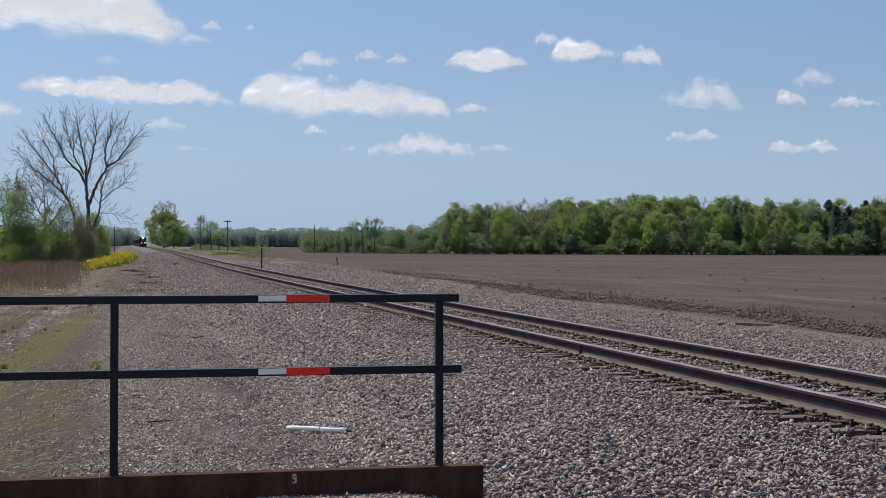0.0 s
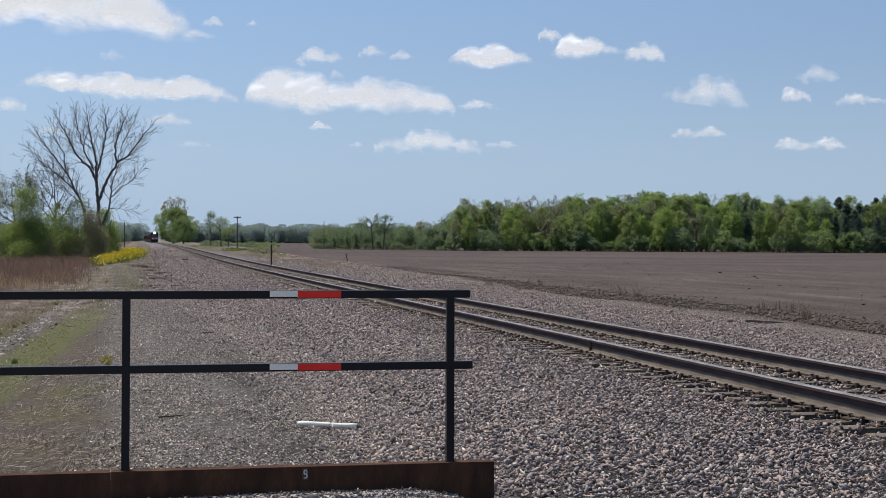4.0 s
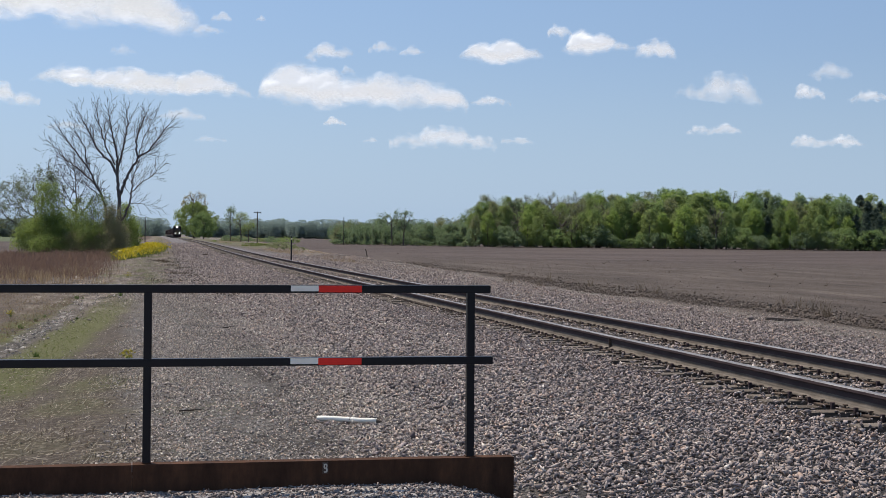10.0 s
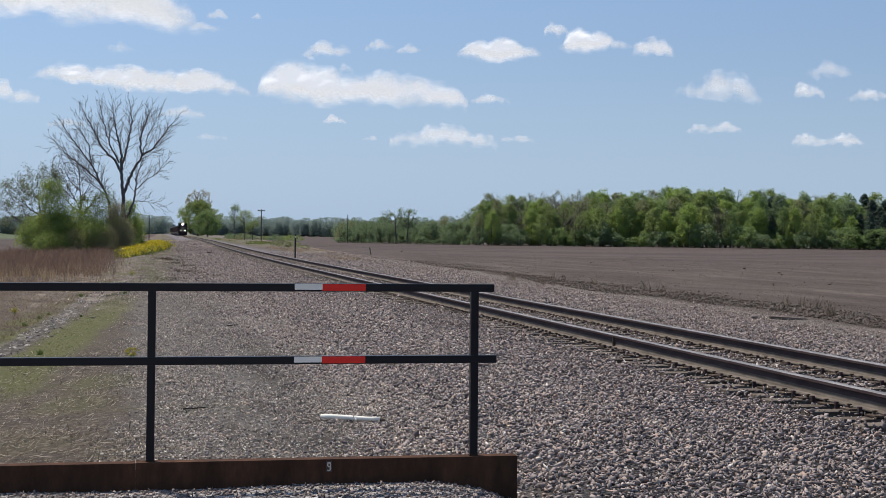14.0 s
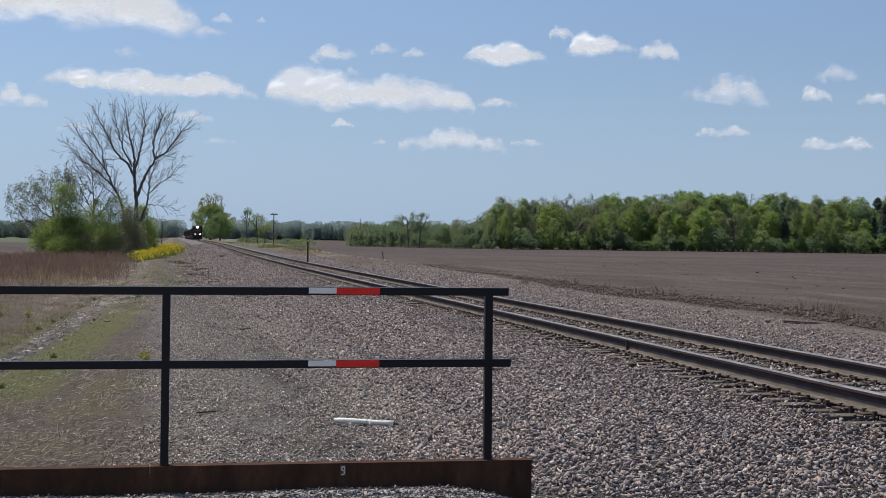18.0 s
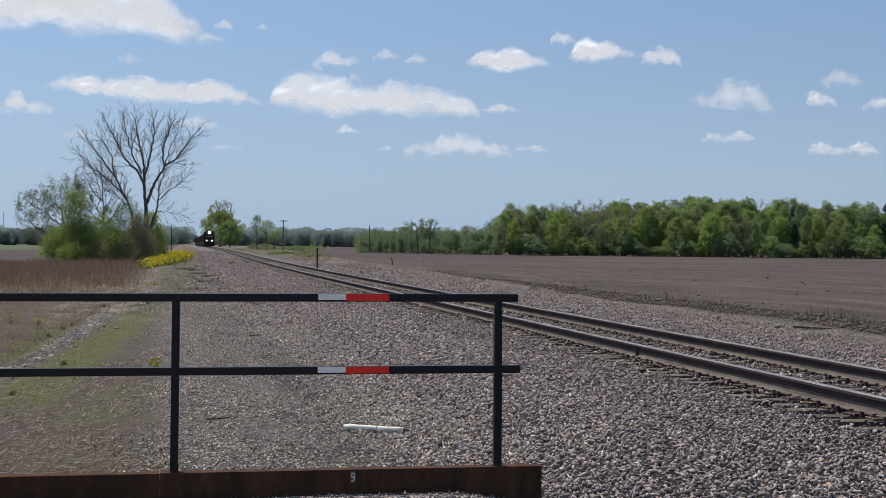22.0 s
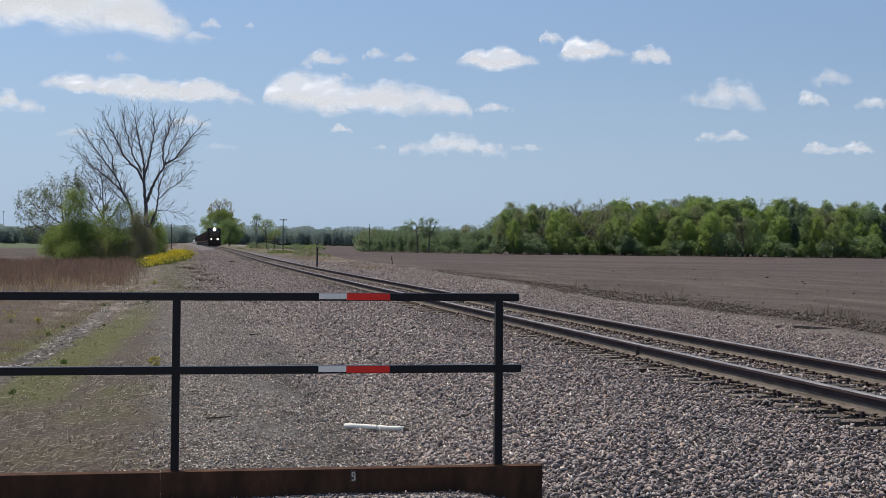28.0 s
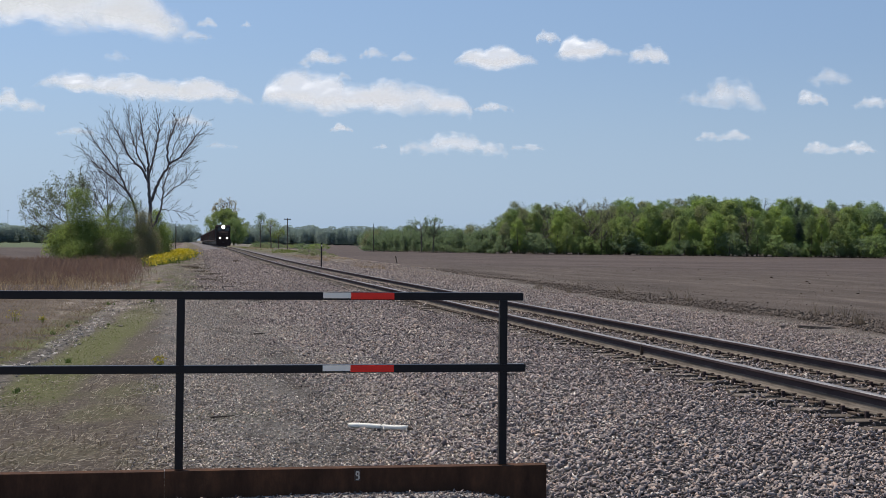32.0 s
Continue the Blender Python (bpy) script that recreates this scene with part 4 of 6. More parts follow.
def egg(rng, n, c, rx, ry, rz, shell=0.5):
    d = rng.normal(size=(n, 3))
    d /= np.linalg.norm(d, axis=1)[:, None]
    return np.array(c) + d * np.array([rx, ry, rz]) * rng.uniform(shell ** 3, 1, (n, 1)) ** (1 / 3)


def grown_tree(name, label, seed, stems, marks, step=0.42, reach=4.0, kill=0.62, thin=0.011, power=2.25, twigs=3, twig=0.55, leaf=None, leaf_n=3, leaf_size=0.1, loose=0.2, bark=None, group="", rise=0.12, fill=0):
    rng = np.random.default_rng(seed)
    t = empty(name, pose(0, 0, 0), label, "tree", group)
    pts, par, tips = colonise(rng, stems, marks(rng), step, reach, kill, rise)
    pts, par = list(pts), list(par)
    ends = []
    for k in tips:
        run = pts[k] - pts[par[k]]
        run /= np.linalg.norm(run)
        for _ in range(twigs):
            v = run + rng.normal(0, 0.5, 3) + np.array([0, 0, 0.15])
            a = pts[k] + v / np.linalg.norm(v) * twig * rng.uniform(0.35, 1.0)
            par.append(int(k))
            pts.append(a)
            ends.append(len(pts) - 1)
    pts = np.array(pts)
    part("framework", mesh_np("framework", *limb_tubes(pts, par, np.array(ends), thin, power), bark or BARK), None, t)
    if leaf is not None:
        c = np.repeat(pts[np.array(ends)], leaf_n, 0)
        if fill:
            c = np.concatenate([c, np.repeat(marks(rng), fill, 0)])
        part("foliage", mesh_np("foliage", *leaves(rng, c + rng.normal(0, loose, c.shape), leaf_size), leaf), None, t)
    return t


def set_at(t, x, y, turn=0.0, s=1.0, sz=None):
    t.matrix_basis = pose(x, y, float(ground_z(x, y)), 0, 0, turn) @ Matrix.Diagonal((s, s, sz or s, 1))
    return t


def copy_at(t, x, y, turn=0.0, s=1.0, sz=None):
    m = pose(x, y, float(ground_z(x, y)), 0, 0, turn) @ Matrix.Diagonal((s, s, sz or s, 1))
    o = copy_thing(t, pose(0, 0, 0))
    o.matrix_basis = m
    return o


def polar(bearing, dist):
    b = radians(bearing)
    return math.sin(b) * dist, math.cos(b) * dist


def build_woods():
    """The wood's edge beyond the field, as rows of single trees."""
    rng = np.random.default_rng(21)
    tones = (LEAF_SPRING, LEAF_DEEP, LEAF_OLIVE, LEAF_DEEP, LEAF_SPRING, LEAF_BUD, LEAF_DUSK, LEAF_OLIVE)
    kinds = [tree("woodland_tree", "leafy tree in fresh spring green at the edge of the wood", 50 + k, 10.5, 2.2 + 0.2 * (k % 3), (0.3, 0.9, 0.5)[k % 3], tones[k], 190, 34, 0.19, 0.15, "woodland trees", 1, 0.7, 0) for k in range(8)]
    bushy = [tree("woodland_bush", "low leafy bush at the foot of the wood", 70 + k, 4.6, 2.1, 0.2, (LEAF_SPRING, LEAF_DEEP, LEAF_DUSK)[k], 80, 30, 0.19, 0.06, "woodland trees", 1) for k in range(3)]
    twiggy = [grown_tree("half_bare_tree", "tall tree with grey twigs and few new leaves", 80 + k, [[(0, 0, -0.3), (0.1, 0, 2.5), (0, 0, 5.0)]], lambda g: np.concatenate([egg(g, 130, (0, 0, 8.0), 2.4, 2.4, 3.2, 0.1), egg(g, 50, (0, 0, 4.5), 1.4, 1.4, 2.4, 0.1)]), 0.5, 4.0, 0.7, 0.028, 2.4, 3, 0.8, LEAF_BUD, 7, 0.16, 0.3, group="woodland trees", rise=0.5) for k in range(3)]
    small = [grown_tree("small_open_tree", "small open-crowned tree at the end of the wood", 86 + k, [[(0, 0, -0.3), (0, 0, 1.0), (0, 0, 2.0)]], lambda g: np.concatenate([egg(g, 60, (g.normal(0, 0.8), g.normal(0, 0.8), 1.6 + 0.75 * i), 0.9, 0.9, 0.8, 0.1) for i in range(7)]), 0.4, 4.0, 0.6, 0.02, 2.4, 2, 0.5, (LEAF_DUSK, LEAF_BUD, LEAF_DUSK)[k], 7, 0.2, 0.3, group="woodland trees", fill=3, rise=0.3) for k in range(3)]
    pines = [conifer("conifer", "dark green conifer in the wood", 90 + k, 11, LEAF_PINE) for k in range(2)]
    used = set()

    def place(t, *a):
        if t in used:
            return copy_at(t, *a)
        used.add(t)
        return set_at(t, *a)

    def skyline(b):
        return float(np.interp(b, [7.4, 8.5, 9.3, 9.9, 10.5, 12.4, 12.9, 13.5, 15, 17, 19, 20, 21.5, 24, 26, 31], [4.4, 5.0, 5.2, 5.0, 4.8, 6.2, 10.8, 10.6, 10.6, 11.4, 11.8, 12.7, 12.3, 11.8, 11.1, 11.3]))

    for row, (d0, gap, lo) in enumerate(((345, 0.40, 0.72), (351, 0.36, 0.92), (359, 0.38, 1.0), (369, 0.5, 1.0))):
        b = 7.6 if row else 7.4
        while b < 33:
            h = skyline(b) * rng.uniform(0.86, 1.06) * lo * (d0 / 345)
            x, y = polar(b + rng.uniform(-0.1, 0.1), d0 + rng.uniform(-3, 3) - (b - 20) * 0.4)
            r = rng.uniform()
            wide = rng.uniform(0.95, 1.4)
            if h > 6.5 and row < 3 and (26.6 < b < 28.4 or 23.3 < b < 23.7) and r < 0.7:
                t, base, wide = pines[int(rng.integers(2))], 11, 1.5
            elif h > 6.5 and (r < 0.1 or (15.2 < b < 16.6 and r < 0.6)):
                t, base = twiggy[int(rng.integers(3))], 11.2
                h *= 1.03
            elif b < 12.4:
                t, base = (small[int(rng.integers(3))], 6.5) if r < 0.75 else (bushy[2], 4.6)
                h *= rng.uniform(0.75, 1.15)
            else:
                t, base = kinds[int(rng.integers(8))], 10.5
            place(t, x, y, rng.uniform(0, 360), h / base * wide, h / base)
            b += gap * rng.uniform(0.7, 1.3) * (0.8 if b < 12.4 else 1.0)
    b = 7.5
    while b < 33:
        x, y = polar(b, 342 + rng.uniform(-1, 4) - (b - 20) * 0.4)
        s = rng.uniform(0.6, 1.3) * (0.6 if b < 12.4 else 1.0)
        place(bushy[1 if b > 12.4 and rng.uniform() < 0.5 else 2], x, y, rng.uniform(0, 360), s * 1.3, s * rng.uniform(0.45, 0.95))
        x, y = polar(b + 0.15, 354 - (b - 20) * 0.4)
        place(bushy[2], x, y, rng.uniform(0, 360), 1.4, rng.uniform(0.8, 1.2) * (0.6 if b < 12.4 else 1.0))
        b += rng.uniform(0.3, 0.6)
    for k, t in enumerate([t for t in kinds + bushy + twiggy + small + pines if t not in used]):
        place(t, *polar(14 + 2.3 * k, 372), 40 * k)


build_woods()


def build_far_woods():
    """Low woods on the horizon, where single trees cannot be told apart."""
    rng = np.random.default_rng(5)
    for b0, b1, d, h0, h1 in ((-9, -1.6, 900, 8.5, 11), (-1.0, 1.1, 1250, 12, 17), (2.2, 14, 1150, 11, 15)):
        c, cores = [], []
        for deep in (0, 30):
            b = b0
            while b < b1:
                x, y = polar(b, d + deep + rng.uniform(-8, 8))
                h = rng.uniform(h0, h1) * rng.uniform(0.72, 1.03) * (1.0 if deep else 0.85)
                w = h * rng.uniform(0.35, 0.6)
                n = 1100
                s = rng.uniform(0, 1, n)
                k = rng.normal(size=(n, 2))
                k /= np.linalg.norm(k, axis=1)[:, None]
                r = (w * np.sqrt(np.clip(1 - (2 * s - 1) ** 2 * 0.8, 0, 1)) * rng.uniform(0.2, 1.1, n) ** 0.5)[:, None]
                c.append(np.concatenate([np.array([[x, y]]) + k * r, (-0.5 + s * (h + 0.5))[:, None]], 1))
                if deep:
                    v, f = stone_shape(rng, 14)
                    cores.append((v * np.array([w * 2.6, w * 2.6, h * 1.5]) + np.array([x, y, h * 0.3]), f))
                b += math.degrees(w * rng.uniform(0.4, 0.8) / d)
        woods = empty("far_woods", pose(0, 0, 0), "hazy green woods on the flat horizon", "woods", kind="stuff")
        part("leaf_tufts", mesh_np("leaf_tufts", *sprigs(rng, np.concatenate(c), 0.7), LEAF_HAZED), None, woods)
        part("dense_inside", mesh_np("dense_inside", np.concatenate([v for v, f in cores]), np.concatenate([f + 14 * k for k, (v, f) in enumerate(cores)]), LEAF_HAZED), None, woods)


build_far_woods()


def spray(rng, p, d, length, r, level, segs, lift=0.05):
    """A straight twig with side twigs at narrow angles, again and again."""
    n = max(2, int(length / (0.42 if level < 2 else 0.26)))
    side = perp(rng, d)
    for k in range(n):
        d = (d + perp(rng, d) * 0.07 + Vector((0, 0, lift))).normalized()
        q = p + d * (length / n)
        segs.append((p, q, r, r * (1 - 0.7 / n)))
        p, r = q, r * (1 - 0.7 / n)
        if level < 3:
            side = (-side + perp(rng, d) * 0.8).normalized()
            a = rng.uniform(0.35, 0.72)
            spray(rng, p, (d * math.cos(a) + side * math.sin(a)).normalized(), length * rng.uniform(0.34, 0.55) * (1.1 - 0.45 * k / n), r * 0.55, level + 1, segs, lift)


def big_bare_tree():
    """A vase of long rising limbs on a forked trunk, each with a brush of fine twigs."""
    rng = np.random.default_rng(12)
    segs, stout = [], []

    def limb(points, r0, r1, bare):
        """One limb through a few bends; its twigs begin at the share bare of its length."""
        pts = [Vector(p) for p in points]
        runs = [(pts[k], pts[k + 1]) for k in range(len(pts) - 1)]
        total = sum((b - a).length for a, b in runs)
        gone, p, side = 0.0, pts[0], perp(rng, Vector((0, 0.3, 1)).normalized())
        for a, b in runs:
            n = max(1, round((b - a).length / 0.27))
            for k in range(n):
                q = a.lerp(b, (k + 1) / n) + Vector(rng.normal(0, 0.035, 3))
                s = (gone + (b - a).length * (k + 1) / n) / total
                r = r0 + (r1 - r0) * s
                stout.append((p, q, r0 + (r1 - r0) * (s - (q - p).length / total), r))
                if s > bare:
                    d = (q - p).normalized()
                    side = (-side + perp(rng, d) * 0.9)
                    side = (side - d * side.dot(d)).normalized()
                    w = rng.uniform(0.4, 0.85)
                    spray(rng, q, (d * math.cos(w) + side * math.sin(w)).normalized(), rng.uniform(0.9, 2.1) * (1.15 - 0.45 * s), min(0.032, r * 0.5), 1, segs)
                    if s > bare + 0.25:
                        spray(rng, q, (d * math.cos(w) - side * math.sin(w)).normalized(), rng.uniform(0.6, 1.4), min(0.025, r * 0.5), 2, segs)
                p = q
            gone += (b - a).length
        spray(rng, p, (pts[-1] - pts[-2]).normalized(), 1.2, r1, 1, segs)

    limb([(0, 0, -0.3), (0.08, 0, 2.6), (0.06, 0, 5.4), (-0.1, 0, 7.2), (-0.1, -0.2, 8.8), (-0.6, -0.4, 11.0), (-0.9, -0.5, 12.6)], 0.25, 0.03, 0.55)
    limb([(-0.1, 0, 7.0), (-0.7, 0.2, 8.2), (-1.8, 0.4, 9.3), (-2.6, 0.5, 10.9), (-3.3, 0.6, 12.2)], 0.13, 0.026, 0.25)
    limb([(-0.1, 0, 7.4), (0.4, 0.5, 9.6), (0.8, 0.9, 11.6), (0.7, 1.1, 12.9)], 0.12, 0.026, 0.25)
    limb([(0.06, 0, 5.2), (0.5, -0.1, 6.3), (0.95, -0.2, 7.4), (1.7, -0.4, 8.6), (2.7, -0.5, 9.3), (3.4, -0.6, 10.3), (4.3, -0.6, 11.6)], 0.15, 0.03, 0.35)
    limb([(1.7, -0.4, 8.6), (1.5, 0.2, 10.2), (2.0, 0.5, 11.7), (2.4, 0.7, 12.6)], 0.1, 0.024, 0.2)
    limb([(-0.3, 0.1, 8.0), (-1.2, -0.8, 9.8), (-1.7, -1.2, 11.6), (-1.9, -1.4, 12.6)], 0.085, 0.022, 0.2)
    limb([(1.7, -0.4, 8.6), (2.2, -0.9, 10.4), (3.0, -1.2, 12.0)], 0.05, 0.014, 0.2)
    # the second stem leans away from the track
    limb([(-0.5, 0.3, -0.3), (-0.9, 0.3, 3.0), (-1.4, 0.2, 5.2), (-2.7, 0, 7.8), (-4.0, -0.3, 9.5), (-5.1, -0.5, 11.0)], 0.16, 0.025, 0.4)
    limb([(-1.6, 0.2, 5.8), (-3.2, 0.6, 7.4), (-4.7, 0.9, 8.5), (-5.6, 1.0, 9.5)], 0.085, 0.02, 0.2)
    limb([(-2.7, 0, 7.8), (-2.9, 0.5, 9.4), (-3.9, 0.9, 11.4)], 0.06, 0.014, 0.2)
    limb([(-1.3, 0.2, 5.0), (-2.9, -0.7, 6.2), (-4.6, -1.0, 7.2)], 0.05, 0.012, 0.2)
    # low limbs towards the track
    limb([(0.1, 0, 2.6), (0.6, -0.1, 3.6), (1.1, -0.2, 4.9), (1.2, -0.2, 6.5), (1.7, 0, 8.2)], 0.12, 0.025, 0.4)
    limb([(1.15, -0.2, 5.6), (2.0, -0.5, 6.4), (3.0, -0.7, 7.1), (3.6, -0.8, 7.9)], 0.05, 0.012, 0.2)
    limb([(1.0, -0.2, 4.6), (1.9, -0.6, 4.6), (2.7, -0.8, 4.4)], 0.035, 0.01, 0.1)
    t = empty("bare_tree", pose(0, 0, 0), "big leafless tree with fine grey twigs beside the path", "tree")
    part("trunk", mesh_np("trunk", *tubes(stout, 7), DARK_BARK), None, t)
    part("crown", mesh_np("crown", *tubes(segs, 3, 0.0105), DARK_BARK), None, t)
    set_at(t, -1.35, 139)


def build_track_trees():
    """The trees that stand singly along the line."""
    t = tree("broad_leafy_tree", "broad round leafy tree beside the line far off", 31, 15.5, 8.6, 1.0, LEAF_OLIVE, 460, 44, 0.34, 0.5, fat=1.3)
    set_at(t, *polar(2.2, 700), 40, 1.1, 1.0)
    t = tree("leafy_tree", "lower rounded green tree beside the line", 32, 10.5, 5.8, 0.4, LEAF_DEEP, 280, 44, 0.3, 0.4, fat=1.1)
    set_at(t, *polar(2.55, 660), 10)
    def high(rng):
        return egg(rng, 420, (0, 0, 15.5), 6.8, 6.0, 5.6, 0.2)
    t = grown_tree("budding_tree", "tall tree with bare twigs above leafy trees", 33, [[(0, 0, -0.3), (0, 0, 4), (0, 0, 8), (0, 0, 10)]], high, 0.7, 6.0, 1.1, 0.05, 2.3, 3, 0.9, LEAF_TWIG, 4, 0.35, 0.4)
    set_at(t, *polar(2.22, 706), 80)
    def tuft(h, w):
        return lambda rng: np.concatenate([egg(rng, 110, (rng.normal(0, w * 0.4), 0, h * rng.uniform(0.5, 0.85)), w * 0.5, w * 0.5, h * 0.14, 0.1) for _ in range(6)])
    for seed, bearing, dist, h, w in ((34, 3.53, 385, 8.8, 1.9), (35, 3.92, 390, 7.6, 2.0), (37, 4.2, 392, 5.6, 1.8)):
        t = grown_tree("open_crowned_tree", "slender tree with open tufted crown beside the line", seed, [[(0, 0, -0.3), (0.1, 0, 1.2), (0, 0, 2.6)]], tuft(h, w), 0.4, 4.0, 0.6, 0.026, 2.4, 3, 0.5, LEAF_DUSK if seed == 34 else LEAF_OLIVE, 14, 0.19, 0.34)
        set_at(t, *polar(bearing, dist), seed * 40)
    rng = np.random.default_rng(38)
    low = [tree("scrub_bush", "low scrubby bush beside the line", 38 + k, 1.9, 1.9, 0.1, (LEAF_OLIVE, LEAF_DUSK, LEAF_BUD)[k], 60, 26, 0.13, 0.03, "scrub bushes", 1, 0.35) for k in range(3)]
    for k in range(26):
        x, y = polar(rng.uniform(3.0, 5.2) if k % 6 else rng.uniform(5.2, 6.6), rng.uniform(385, 440))
        s = rng.uniform(0.35, 0.85)
        (set_at if k < 3 else copy_at)(low[k % 3], x, y, rng.uniform(0, 360), s * 1.5, s)
    for b, d, s in ((5.1, 205, 0.6), (5.35, 190, 0.75), (5.6, 178, 0.7), (5.85, 182, 0.5), (6.2, 168, 0.35)):
        copy_at(low[2], *polar(b, d), b * 900, s * 0.9, s * 0.6)
    for seed, bearing, h in ((36, 9.55, 8.6), (41, 10.0, 7.9)):
        t = grown_tree("dark_open_tree", "small dark open-crowned tree before the woods", seed, [[(0, 0, -0.3), (0.1, 0, 1.2), (0, 0, 2.4)]], tuft(h, 2.1), 0.4, 4.0, 0.6, 0.024, 2.4, 3, 0.6, LEAF_DUSK, 9, 0.2, 0.3, rise=0.3)
        set_at(t, *polar(bearing, 342), seed * 30)
    # the big bare tree by the path, and the thicket round it
    big_bare_tree()
    def lean(rng):
        return np.concatenate([egg(rng, 620, (-1.0, 0, 6.4), 3.0, 2.2, 3.0, 0.2), egg(rng, 260, (0.8, 0, 4.6), 2.0, 1.6, 2.4, 0.2)])
    t = grown_tree("leaning_bare_tree", "thin leafless tree in the thicket", 14, [[(0, 0, -0.3), (-0.1, 0, 1.0), (-0.3, 0, 2.0), (-0.5, 0, 3.0)]], lean, 0.36, 4.0, 0.5, 0.0115, 2.45, 3, 0.5, bark=DARK_BARK, rise=0.2)
    set_at(t, -4.6, 142)
    def round_top(rng):
        return np.concatenate([egg(rng, 420, (-2.0, 0, 4.5), 2.8, 2.4, 2.3, 0.2), egg(rng, 240, (0.0, 0, 5.9), 2.2, 1.8, 1.9, 0.2), egg(rng, 120, (-2.4, 0, 2.6), 1.8, 1.6, 1.0, 0.2)])
    t = grown_tree("budding_tree", "spreading thicket tree with small new leaves", 15, [[(0, 0, -0.3), (0.1, 0, 0.9), (-0.2, 0, 1.7)], [(0.3, 0.2, -0.3), (0.1, 0.2, 1.2), (-0.1, 0.3, 2.4)]], round_top, 0.36, 4.0, 0.5, 0.011, 2.3, 3, 0.6, LEAF_PALE, 16, 0.088, 0.19, DARK_BARK, fill=3, rise=0.0)
    set_at(t, -8.2, 143)
    green, pale, brown = "bright green leafy shrub in the thicket", "soft green shrub in the thicket", "brown twiggy shrub at the foot of the bare tree"
    def bush(h, rx):
        return lambda rng: np.concatenate([egg(rng, 260, (0, 0, h * 0.55), rx, rx * 0.8, h * 0.45, 0.1), egg(rng, 90, (0, 0, h * 0.3), rx * 1.15, rx, h * 0.25, 0.1)])
    def stool(rng, n, w):
        return [[(0, 0, -0.2), (math.cos(k * 2.4) * w * rng.uniform(0.3, 1), math.sin(k * 2.4) * w * rng.uniform(0.3, 1), 0.5)] for k in range(n)]
    for k, (x, y, h, rx, leaf, n, size, label) in enumerate((
            (-7.4, 137, 6.6, 1.25, LEAF_THICKET, 26, 0.10, green), (-6.4, 136, 3.6, 1.3, LEAF_THICKET, 20, 0.10, green), (-8.9, 138, 3.0, 1.3, LEAF_THICKET, 16, 0.10, green), (-5.4, 139, 4.2, 1.5, LEAF_THICKET, 10, 0.10, pale),
            (-4.3, 137, 5.0, 1.6, LEAF_THICKET, 9, 0.09, pale), (-2.9, 137.5, 5.6, 1.4, LEAF_OLIVE, 9, 0.085, pale), (-1.9, 136.5, 4.4, 0.9, LEAF_TWIG, 18, 0.085, brown), (-3.7, 135.6, 2.6, 1.5, LEAF_THICKET, 14, 0.10, pale),
            (-0.7, 142, 4.6, 0.8, LEAF_THICKET, 16, 0.10, green), (-0.1, 145, 3.2, 0.7, LEAF_THICKET, 14, 0.10, green), (-1.9, 141, 3.4, 1.1, LEAF_THICKET, 8, 0.10, pale), (-5.0, 135.4, 1.8, 1.4, LEAF_TWIG, 9, 0.08, brown), (-1.2, 136.2, 2.6, 0.9, LEAF_TWIG, 14, 0.08, brown), (-2.6, 135.4, 1.9, 1.3, LEAF_TWIG, 14, 0.08, brown), (-7.0, 135.2, 1.7, 1.5, LEAF_THICKET, 14, 0.1, green))):
        rng = random.Random(140 + k)
        t = grown_tree("shrub", label, 140 + k, stool(rng, 7, 0.4), bush(h, rx), 0.3, 4.0, 0.5, 0.008, 2.5, 3, 0.4, leaf, n * 3 // 2, size * 0.86, 0.22, TWIG, "thicket shrubs", fill=n)
        set_at(t, x, y)


build_track_trees()


# ---- verge plants ----
def blades(rng, x, y, h, w, lean=0.35):
    """Narrow upright blades, each a bent strip of two quads."""
    n = len(x)
    z = ground_z(x, y)
    a = rng.uniform(0, 2 * math.pi, n)
    dx, dy = np.cos(a) * w / 2, np.sin(a) * w / 2
    lx, ly = rng.normal(0, lean, n) * h, rng.normal(0, lean, n) * h
    rows = []
    for f, bend in ((0, 0), (0.55, 0.35), (1.0, 1.0)):
        k = 1 - 0.7 * f
        rows.append(np.stack([x + lx * bend - dx * k, y + ly * bend - dy * k, z + h * f], 1))
        rows.append(np.stack([x + lx * bend + dx * k, y + ly * bend + dy * k, z + h * f], 1))
    v = np.stack(rows, 1).reshape(-1, 3)
    b = 6 * np.arange(n)[:, None]
    f = np.concatenate([b + np.array([0, 1, 3, 2]), b + np.array([2, 3, 5, 4])])
    return v, f


